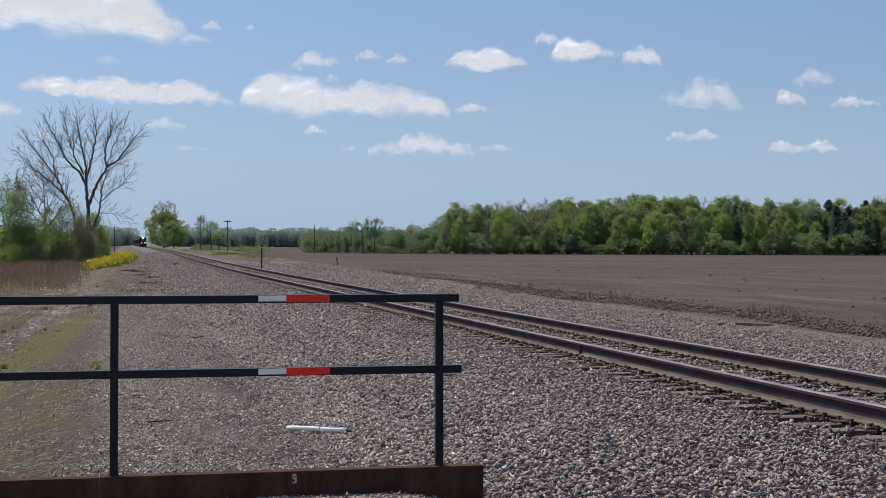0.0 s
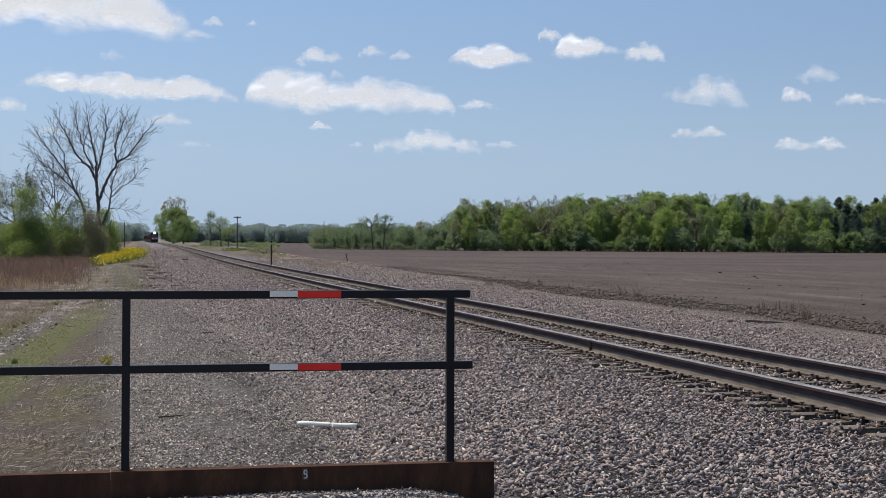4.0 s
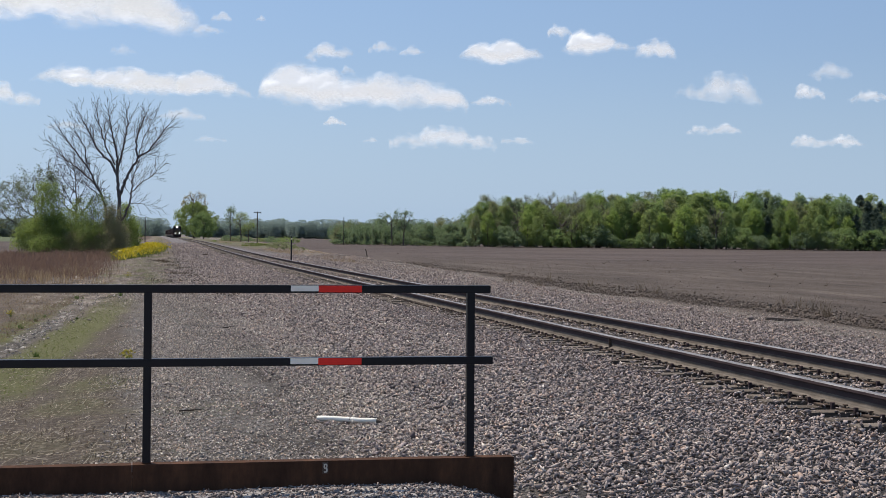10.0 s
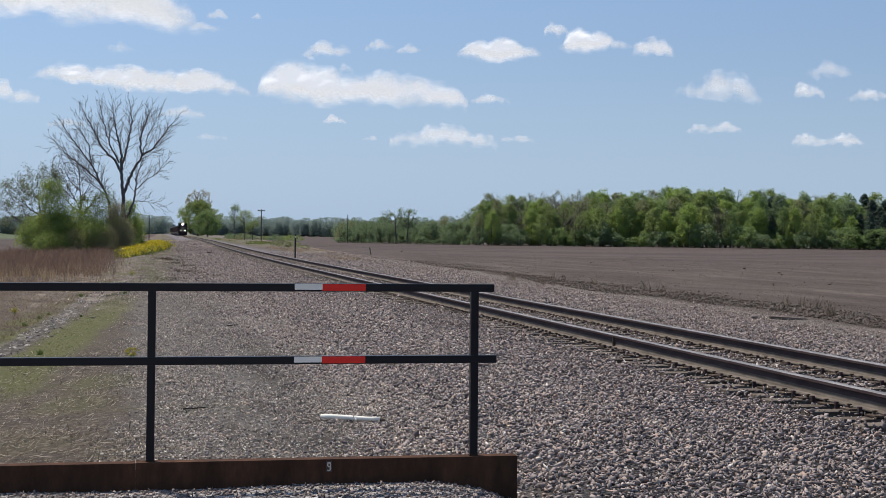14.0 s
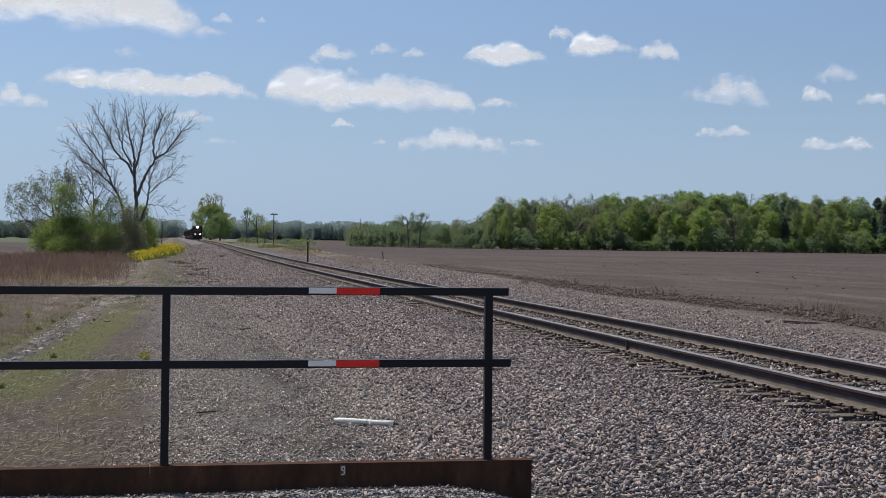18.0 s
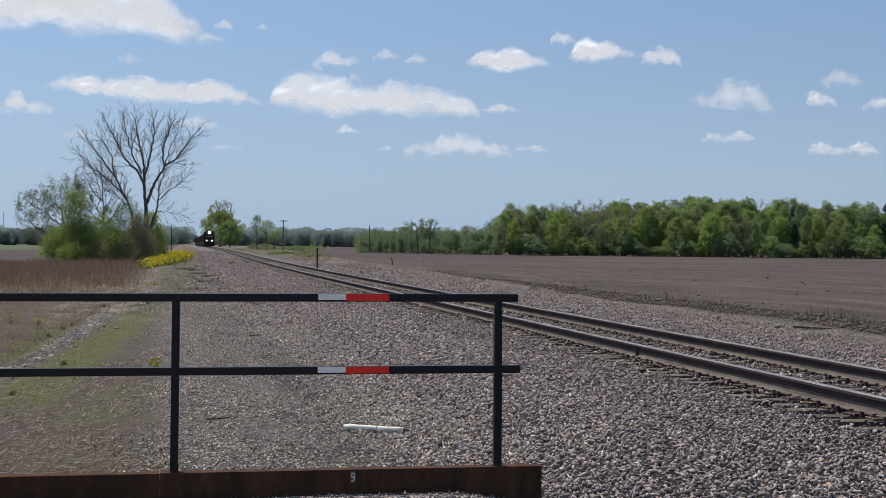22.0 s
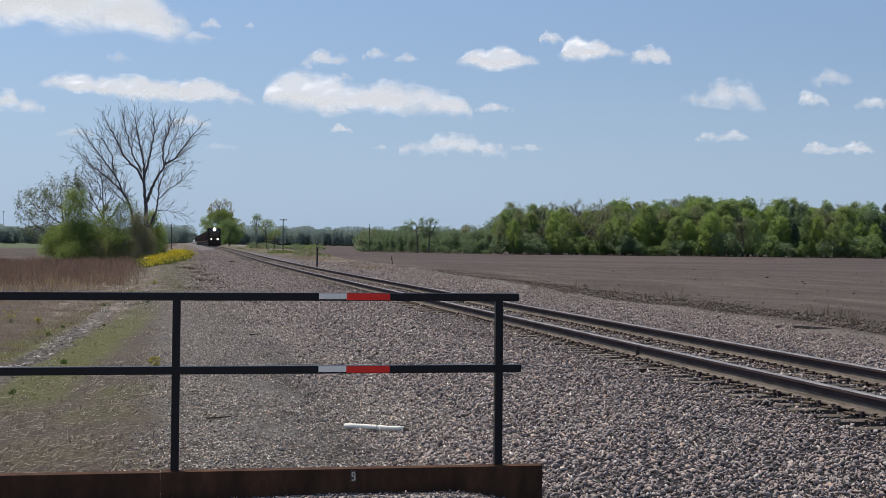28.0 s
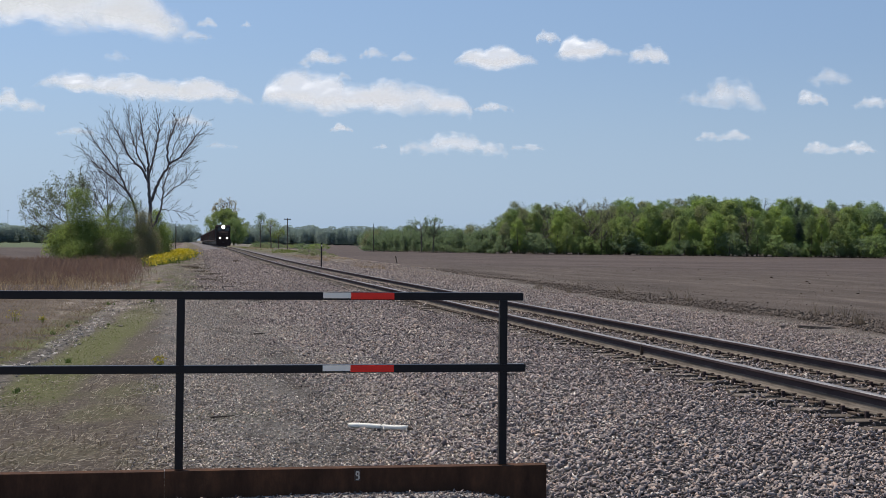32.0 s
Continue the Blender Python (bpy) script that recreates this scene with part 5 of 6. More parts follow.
def build_verge():
    rng = np.random.default_rng(9)
    dry = mat_leaf("dry_red_grass", (0.1, 0.064, 0.058), (0.165, 0.108, 0.094), 0.45, 0.0, 1.6)
    fringe = mat_leaf("dry_tan_grass", (0.15, 0.105, 0.075), (0.28, 0.21, 0.155), 0.45, 0.0, 1.6)
    for n, y0, y1, lo, hi, mat, label in ((34000, 64, 138, 0.22, 0.68, dry, "tall reddish-brown dry grass on the verge"), (4500, 58, 74, 0.15, 0.5, fringe, "tan dry grass in front of the reddish grass")):
        y = rng.uniform(y0, y1, n)
        x = -1.55 - rng.uniform(0, 1, n) ** 0.85 * (0.09 * y + 5.5) + rng.normal(0, 0.6, n)
        tagged(new("dry_grass", mesh_np("dry_grass", *blades(rng, x, y, rng.uniform(lo, hi, n) * (0.75 + 0.35 * np.sin(x * 1.9 + y * 0.35)), 0.022, 0.4), mat)), label, "grass", kind="stuff")
    n = 20000
    y = rng.uniform(104, 190, n)
    x = -0.6 + (y - 104) * 0.037 + rng.normal(0, 0.6, n) * np.clip((y - 96) / 30, 0.35, 1.0) + 0.3 * np.sin(y * 0.4)
    ok = rng.uniform(0, 1, n) < np.clip((y - 102) / 22, 0.1, 1) * (0.5 + 0.5 * np.sin(x * 2.1 + y * 0.5) ** 2)
    x, y = x[ok], y[ok]
    c = np.stack([x, y, ground_z(x, y) + rng.uniform(0.15, 0.7, len(x)) * (0.7 + 0.3 * np.sin(x * 3 + y))], 1)
    g = Graph("yellow_petal")
    petal = g.surface(g.mix(g.island(), (0.42, 0.32, 0.012), (0.58, 0.45, 0.016)), 0.6, clear=0.35)
    green = mat_leaf("meadow_green", (0.075, 0.095, 0.024), (0.125, 0.145, 0.045), 0.4, 0.3, 1.5)
    g = Graph("faded_petal")
    faded = g.surface(g.mix(g.island(), (0.24, 0.2, 0.04), (0.4, 0.33, 0.05)), 0.6, clear=0.35)
    fl = empty("flower_patch", pose(0, 0, 0), "patch of yellow flowering weeds beside the path", "flowers", kind="stuff")
    part("petals", mesh_np("petals", *leaves(rng, c[: len(c) * 4 // 5], 0.12), petal), None, fl)
    k = rng.choice(len(x), 9000)
    part("stems", mesh_np("stems", *blades(rng, x[k] + rng.normal(-0.1, 0.35, 9000), y[k], rng.uniform(0.15, 0.55, 9000), 0.04), green), None, fl)
    n = 9000
    y = rng.uniform(24, 60, n)
    x = -2.6 + 0.048 * (y - 22) - rng.uniform(0, 1, n) ** 1.3 * (0.1 * y + 1.5)
    tan = mat_leaf("tan_dead_grass", (0.095, 0.068, 0.05), (0.21, 0.16, 0.12), 0.4, 0.0, 1.6)
    tagged(new("dead_grass", mesh_np("dead_grass", *blades(rng, x, y, rng.uniform(0.02, 0.1, n), 0.012, 1.3), tan)), "short tan dead grass on the bare verge", "grass", kind="stuff")
    # short grass beside the wet strip, and tufts
    n = 3500
    y = rng.uniform(18, 56, n)
    x = -2.22 + 0.048 * (y - 22) + rng.choice((0.75, 0.75, -0.6), n) + rng.normal(0, 0.28, n)
    tagged(new("verge_grass", mesh_np("verge_grass", *blades(rng, x, y, rng.uniform(0.006, 0.018, n), 0.02, 1.2), green)), "short green grass on the verge", "grass", kind="stuff")
    n = 700
    y = rng.uniform(15, 56, n)
    x = -2.22 + 0.048 * (y - 22) + rng.normal(0, 0.26, n) - 0.05 * np.sin(y)
    size = rng.uniform(0.02, 0.07, n)
    tagged(new("strip_stones", mesh_np("strip_stones", *stones(rng, x, y, ground_z(x, y) + size * 0.1, size), PATH_STONE)), "pale and dark stones in the wet strip", "stones", kind="stuff")
    dark = mat_leaf("dark_tuft_green", (0.03, 0.05, 0.015), (0.075, 0.10, 0.035))
    for k in range(16):
        ty = rng.uniform(19, 52)
        tx = -2.22 + 0.048 * (ty - 22) + (rng.uniform(-0.55, -0.3) if k % 3 else rng.uniform(0.3, 0.9))
        m = 50
        s = rng.uniform(0.4, 0.8)
        v, f = blades(rng, tx + rng.normal(0, 0.03 * s, m), ty + rng.normal(0, 0.05 * s, m), rng.uniform(0.04, 0.13, m) * s, 0.014, 0.3)
        tagged(new("grass_tuft", mesh_np("grass_tuft", v, f, dark)), "small dark green grass tuft by the wet strip", "grass tuft", "grass tufts")
    for tx, ty, s in ((-0.06, 21.6, 0.5), (-3.3, 35.8, 0.9), (-2.75, 36.2, 0.5), (-0.2, 62.0, 0.8)):
        w = empty("yellow_weed", pose(0, 0, 0), "small weed with yellow flowers on the bare verge", "weed", "yellow weeds")
        m = 18
        tagged(part("stem", mesh_np("stem", *blades(rng, tx + rng.normal(0, 0.05 * s, m), ty + rng.normal(0, 0.05, m), rng.uniform(0.08, 0.2, m) * s, 0.012, 0.3), green), None, w), kind="stuff")
        q = np.stack([tx + rng.normal(0, 0.09 * s, 44), ty + rng.normal(0, 0.06, 44), float(ground_z(tx, ty)) + rng.uniform(0.1, 0.3, 44) * s], 1)
        tagged(part("blossom", mesh_np("blossom", *leaves(rng, q, 0.036), faded), None, w), kind="stuff")
    # low dead weeds along the toe of the ballast
    stalk = mat_leaf("dark_stalk", (0.05, 0.038, 0.028), (0.12, 0.09, 0.07), 0.3, 0.0, 1.3)
    m = 26
    ty, tu = 44 + 66 * rng.uniform(0, 1, m) ** 1.2, rng.uniform(1.3, 2.9, m)
    n = 70
    x = (np.repeat(tu, n) + rng.normal(0, 0.22, m * n) * np.repeat(rng.uniform(0.5, 1.6, m), n)) + shift(np.repeat(ty, n))
    y = np.repeat(ty, n) + rng.normal(0, 0.3, m * n)
    tagged(new("dead_weeds", mesh_np("dead_weeds", *blades(rng, x, y, rng.uniform(0.02, 0.12, m * n), 0.03, 1.2), stalk)), "low dark dead weeds at the foot of the ballast", "weeds", kind="stuff")
    # rough grass on the far side of the line
    for n, mat, y0, lo, hi, label in ((5000, fringe, 100, 0.05, 0.2, "rough tan grass along the far side of the line"), (6000, green, 230, 0.1, 0.35, "rough green weeds along the far side of the line")):
        y = y0 + (400 - y0) * rng.uniform(0, 1, n) ** 1.1
        u = 13.0 + rng.uniform(0, 1, n) * np.interp(y, [105, 150, 400], [2.2, 4.0, 9.0])
        ok = lump(u * 0.8, y * 0.12, 1.0 if mat is fringe else 5.0) > 0.15
        u, y = u[ok], y[ok]
        tagged(new("rough_grass", mesh_np("rough_grass", *blades(rng, u + shift(y), y, rng.uniform(lo, hi, len(y)), 0.05, 0.7), mat)), label, "grass", kind="stuff")
    # straw lying flat, in bent strands of two pieces
    straw = mat_leaf("pale_straw", (0.16, 0.128, 0.096), (0.44, 0.375, 0.3), 0.3, 0.0, 1.3)
    for n, mat, label in ((5200, straw, "pale dry straw lying on the verge"), (5600, stalk, "dark dead stalks lying on the verge")):
        y, x = 10.3 + 13 * rng.uniform(0, 1, n) ** 1.4, rng.uniform(-2.9, 0.35, n) + rng.normal(0, 0.2, n)
        clump = rng.uniform(0, 1, n) < 0.35 + 0.65 * (lump(x * 2.5, y * 1.3, 4.0) > 0.0)
        x, y = np.where(clump, x, rng.uniform(-2.9, 0.3, n)), np.where(clump, y, 10.3 + 4 * rng.uniform(0, 1, n))
        L, a = rng.uniform(0.02, 0.075, n) * rng.uniform(0.5, 1.9, n) ** 1.3, rng.uniform(-1.6, 1.6, n)
        z = ground_z(x, y) + rng.uniform(0.004, 0.02, n)
        w = rng.uniform(0.0014, 0.0034, n)
        rear = np.abs(rng.normal(0, 0.45, n)) * (rng.uniform(0, 1, n) < 0.65)
        L = L * (1 - 0.45 * np.clip(rear, 0, 1))
        bend = rng.normal(0, 0.3, n)
        rows = []
        for f, turn in ((0.0, 0.0), (0.5, 0.0), (1.0, 1.0)):
            cx = x + (np.cos(a) * L * min(f, 0.5) + np.cos(a + bend) * L * max(f - 0.5, 0)) * np.cos(rear)
            cy = y + (np.sin(a) * L * min(f, 0.5) + np.sin(a + bend) * L * max(f - 0.5, 0)) * np.cos(rear)
            cz = z + L * f * np.sin(rear) + 0.2 * L * rng.uniform(0, 1, n) ** 3 * turn
            rows += [np.stack([cx + np.sin(a) * w, cy - np.cos(a) * w, cz], 1), np.stack([cx - np.sin(a) * w, cy + np.cos(a) * w, cz + w], 1)]
        k = 6 * np.arange(n)[:, None]
        f = np.concatenate([k + np.array([0, 1, 3, 2]), k + np.array([2, 3, 5, 4])])
        tagged(new("straw", mesh_np("straw", np.stack(rows, 1).reshape(-1, 3), f, mat)), label, "straw", kind="stuff")


build_verge()


# ---- posts and poles ----
def build_posts():
    x, y = 9.55, 94.0
    m = empty("marker_post", pose(x, y, float(ground_z(x, y))), "thin dark marker post beside the far rail", "post")
    part("shaft", cyl((0, 0, -0.2), (0, 0, 1.5), 0.05, 8, 0.045), BLACK, m)
    part("cap", cyl((0, 0, 1.5), (0, 0, 1.58), 0.06, 8, 0.05), BLACK, m)
    part("reflector", box(-0.03, 0.03, -0.058, -0.048, 1.38, 1.46), TAPE_WHITE, m, "small pale reflector")
    wood = mat_wood("pole_wood", (0.06, 0.05, 0.042), (0.14, 0.115, 0.095), (10, 10, 1))
    for b, d, h, arms in ((4.53, 330, 6.8, 1), (7.75, 335, 6.2, 0), (0.42, 260, 4.6, 0), (-5.57, 960, 19.5, 1)):
        x, y = polar(b, d)
        p = empty("utility_pole", pose(x, y, float(ground_z(x, y)), 0, 0, 8), "weathered wooden utility pole beside the railway", "pole", "utility poles")
        part("shaft", cyl((0, 0, -0.5), (0, 0, h), 0.14 if arms else 0.085, 8, 0.1 if arms else 0.07), wood, p)
        if arms:
            part("crossarm", box(-0.8, 0.8, -0.16, -0.04, h - 0.35, h - 0.2, 0.01), wood, p)
            for k in (-0.7, -0.35, 0.35, 0.7):
                part("insulator", cyl((k, -0.1, h - 0.2), (k, -0.1, h - 0.02), 0.05, 6, 0.03), BLACK, p)


build_posts()


# ---- things lying about ----
def build_litter():
    white = mat_paint("bleached_wood", (0.86, 0.8, 0.69), 0.8, (0.55, 0.48, 0.38), 0.68, spec=0.15)
    bark = mat_paint("stick_bark", (0.16, 0.12, 0.09), 0.9, spec=0.1)
    a, b = Vector((1.73, 14.36)), Vector((2.25, 14.11))
    z0, z1 = float(ground_z(*a)) + 0.042, float(ground_z(*b)) + 0.04
    st = empty("white_stick", pose(0, 0, 0), "bleached white stick with dark knots lying on the gravel", "stick")
    rng = random.Random(5)
    at = [Vector((*a.lerp(b, k / 8), z0 + (z1 - z0) * k / 8 + 0.0015 * math.sin(k * 0.9))) for k in range(9)]
    run = (at[8] - at[0]).normalized()
    out = run.cross(Vector((0, 0, 1))).normalized()
    verts, faces = [], [tuple(range(8, -1, -1)), tuple(range(72, 81))]
    for k in range(9):
        r = 0.0235 + rng.uniform(-0.0025, 0.0025)
        verts += [at[k] + (out * math.cos(a) + out.cross(run) * math.sin(a)) * r for a in (j * math.tau / 9 for j in range(9))]
    for k, j in itertools.product(range(8), range(9)):
        faces.append((k * 9 + j, k * 9 + (j + 1) % 9, k * 9 + 9 + (j + 1) % 9, k * 9 + 9 + j))
    part("shaft", mesh_from("shaft", verts, faces, white, True), None, st)
    part("butt", cyl(at[0] - run * 0.014, at[0], 0.013, 9, 0.0225), white, st)
    p = at[0].lerp(at[8], 0.55)
    part("knot", cyl(p - run * 0.004, p + run * 0.004, 0.025, 9, 0.0245), bark, st, "dark ring of bark")
    part("broken_tip", cyl(at[8], at[8] + run * 0.05 + Vector((0, 0, -0.004)), 0.021, 7, 0.008), bark, st, "dark broken end")
    part("splinter", cyl(at[8], at[8] + run * 0.04 + Vector((0.0, 0.02, 0.02)), 0.007, 5, 0.003), bark, st)
    x, y = 14.92, 33.2
    wood = mat_wood("old_plank", (0.09, 0.068, 0.054), (0.23, 0.18, 0.145), (1.2, 12, 12))
    z = float(ground_z(x, y))
    pl = tagged(new("old_plank", mesh_of(box(-0.48, 0.48, -0.09, 0.09, -0.02, 0.045, 0.012), "old_plank", wood)), "old weathered wooden plank at the field's edge", "plank")
    pl.matrix_basis = pose(x, y, z + 0.02, 0, 3, -12)
    cl = tagged(new("pale_stone", mesh_np("pale_stone", *stone_shape(np.random.default_rng(30)), PALE_STONE)), "flat pale stone beside the old plank", "stone")
    cl.matrix_basis = pose(x - 0.85, y + 0.1, float(ground_z(x - 0.85, y + 0.1)) + 0.05, 0, 0, 40) @ Matrix.Diagonal((0.34, 0.24, 0.16, 1))
    cl = tagged(new("soil_clod", mesh_np("soil_clod", *stone_shape(np.random.default_rng(22)), PLATE)), "dark lump of earth at the field's edge", "clod")
    cl.matrix_basis = pose(x + 1.6, y - 1.2, float(ground_z(x + 1.6, y - 1.2)) + 0.03, 0, 0, 40) @ Matrix.Diagonal((0.26, 0.16, 0.1, 1))
    # bits of dark wood and single stones on the path
    dark = mat_wood("rotten_wood", (0.045, 0.034, 0.027), (0.11, 0.086, 0.069), (1.2, 12, 12))
    for ax, ay, bx, by, r in ((0.46, 15.3, 0.70, 15.42, 0.008), (1.66, 28.6, 1.86, 28.9, 0.014), (2.2, 56.6, 2.6, 57.3, 0.03), (2.5, 78.0, 2.9, 79.2, 0.035)):
        za, zb = float(ground_z(ax, ay)) + r + 0.015, float(ground_z(bx, by)) + r + 0.015
        tw = empty("dark_stick", pose(ax, ay, za), "dark rotten stick lying on the path", "stick", "dark sticks")
        mx, my, mz = (bx - ax) * 0.55, (by - ay) * 0.4, (zb - za) * 0.5
        bm = cyl((0, 0, 0), (mx, my, mz), r, 7, r * 0.9)
        cyl((mx, my, mz), (bx - ax, by - ay, zb - za), r * 0.9, 7, r * 0.5, bm)
        part("shaft", bm, dark, tw)
        part("side_twig", cyl((mx, my, mz), (mx + r * 3, my + r * 5, mz + r * 2), r * 0.4, 5, r * 0.2), dark, tw)
    for sx, sy, s, m in ((0.26, 21.5, 0.12, PALE_STONE), (5.4, 118.0, 0.45, PLATE), (-0.9, 33.0, 0.1, PALE_STONE)):
        cl = tagged(new("single_stone", mesh_np("single_stone", *stone_shape(np.random.default_rng(int(sy))), m)), "pale stone lying on the path" if m is PALE_STONE else "dark lump lying on the ballast", "stone")
        cl.matrix_basis = pose(sx, sy, float(ground_z(sx, sy)) + s * 0.2, 0, 0, 30) @ Matrix.Diagonal((s * 1.4, s, s * 0.6, 1))
    # dark crumbs of earth and bark along the foot of the ballast
    rng = np.random.default_rng(43)
    for k in range(34):
        cy = rng.uniform(44, 118)
        cx = 1.9 + 0.012 * cy + rng.normal(0, 0.5) + float(shift(cy))
        s = rng.uniform(0.08, 0.22)
        cl = tagged(new("soil_clod", mesh_np("soil_clod", *stone_shape(rng), PLATE)), "dark crumb of earth at the foot of the ballast", "clod", "path clods")
        cl.matrix_basis = pose(cx, cy, float(ground_z(cx, cy)) + s * 0.12, 0, 0, k * 70) @ Matrix.Diagonal((s * 1.6, s, s * 0.5, 1))
    # a broken stick left standing at the field's edge
    x, y = polar(8.64, 140)
    tw = empty("standing_stick", pose(x, y, float(ground_z(x, y)), 0, -14, 0), "dark broken stick standing in the soil at the field's edge", "stick")
    part("shaft", cyl((0, 0, -0.1), (0, 0, 0.72), 0.05, 7, 0.03), dark, tw)
    part("side_twig", cyl((0, 0, 0.4), (0.14, 0, 0.62), 0.02, 5, 0.012), dark, tw)
    # dead weeds left standing along the ridge, and single clods out on the field
    rng = np.random.default_rng(44)
    stalk = mat_leaf("dead_weed_stalk", (0.12, 0.09, 0.07), (0.22, 0.17, 0.13), 0.3, 0.0, 1.3)
    for k in range(12):
        wy = rng.uniform(33, 62)
        wx = float(shift(wy)) + 16.3 + rng.normal(0, 0.6)
        m = 26
        v, f = blades(rng, wx + rng.normal(0, 0.08, m), wy + rng.normal(0, 0.08, m), rng.uniform(0.12, 0.42, m), 0.012, 0.35)
        tagged(new("dead_weed", mesh_np("dead_weed", v, f, stalk)), "dry dead weed standing on the soil ridge", "weed", "dead weeds")
    for k in range(26):
        cy = rng.uniform(40, 190)
        cx = rng.uniform(22, 30) + (cy - 40) * rng.uniform(0.05, 0.36)
        s = rng.uniform(0.14, 0.34)
        cl = tagged(new("soil_clod", mesh_np("soil_clod", *stone_shape(rng), PLATE)), "dark lump of earth lying on the tilled field", "clod", "field clods")
        cl.matrix_basis = pose(cx, cy, float(ground_z(cx, cy)) + s * 0.12, 0, 0, k * 50) @ Matrix.Diagonal((s, s * 0.8, s * 0.5, 1))


build_litter()


def build_clods():
    """The rough ridge of turned clods along the field's edge."""
    rng = np.random.default_rng(17)
    n = 14000
    y = 22 + 90 * rng.uniform(0, 1, n) ** 1.3
    u = 16.2 + np.clip(y - 50, 0, 90) * 0.031 + np.abs(rng.normal(0, 0.7, n)) * rng.choice((1.0, 1.0, 3.0), n) - 0.8 + 0.2 * np.sin(y * 0.21)
    s = rng.uniform(0.03, 0.12, n) * rng.uniform(0.5, 1.1, n)
    x = u + shift(y)
    g = Graph("soil_clod")
    m = g.surface(g.mix(g.island(), (0.09, 0.07, 0.058), (0.165, 0.132, 0.108)), 0.95, g.bump(g.noise(g.pos(), 30, 5), 0.01), spec=0.1)
    tagged(new("soil_ridge", mesh_np("soil_ridge", *stones(rng, x, y, ground_z(x, y) + s * 0.2, s, 5), m)), "rough ridge of dark turned clods at the field's edge", "soil", kind="stuff")
    n = 6000
    y = 26 + 110 * rng.uniform(0, 1, n) ** 1.5
    u = 17.5 + rng.uniform(0, 1, n) ** 1.3 * (8 + 0.42 * y)
    s = rng.uniform(0.03, 0.1, n) * rng.uniform(0.5, 1.2, n) * (0.7 + y / 100)
    x = u + shift(y)
    tagged(new("field_crumbs", mesh_np("field_crumbs", *stones(rng, x, y, ground_z(x, y) + s * 0.05, s * 0.7, 5), m)), "small brown crumbs of tilled soil on the field", "soil", kind="stuff")


build_clods()


# ---- clouds ----
def mat_cloud():
    g = Graph("cloud_vapour")
    a = g.attr("thick")
    n = g.noise(g.scaled(g.obj(), (0.8, 1, 1)), 0.035, 6, 0.6)
    fade = g.math("MULTIPLY", g.step(g.math("MULTIPLY_ADD", g.math("SUBTRACT", n, 0.5), 0.75, a), -0.05, 1.0), g.attr("veil"))
    tr = g.t.nodes.new("ShaderNodeBsdfTransparent")
    d = g.t.nodes.new("ShaderNodeBsdfDiffuse")
    d.inputs[0].default_value = (0.34, 0.335, 0.33, 1)
    # added emission stands in for sunlight scattered inside the cloud
    e = g.t.nodes.new("ShaderNodeEmission")
    e.inputs[0].default_value = (0.92, 0.945, 1.0, 1)
    e.inputs[1].default_value = CLOUD_GLOW
    ad = g.t.nodes.new("ShaderNodeAddShader")
    mx = g.t.nodes.new("ShaderNodeMixShader")
    link = g.t.links.new
    link(d.outputs[0], ad.inputs[0])
    link(e.outputs[0], ad.inputs[1])
    link(fade, mx.inputs[0])
    link(tr.outputs[0], mx.inputs[1])
    link(ad.outputs[0], mx.inputs[2])
    link(mx.outputs[0], g.o.inputs[0])
    return g.m


CLOUD_GLOW = 0.7
CLOUD = mat_cloud()
CLOUD_BASE = 285.0
CLOUDS = []


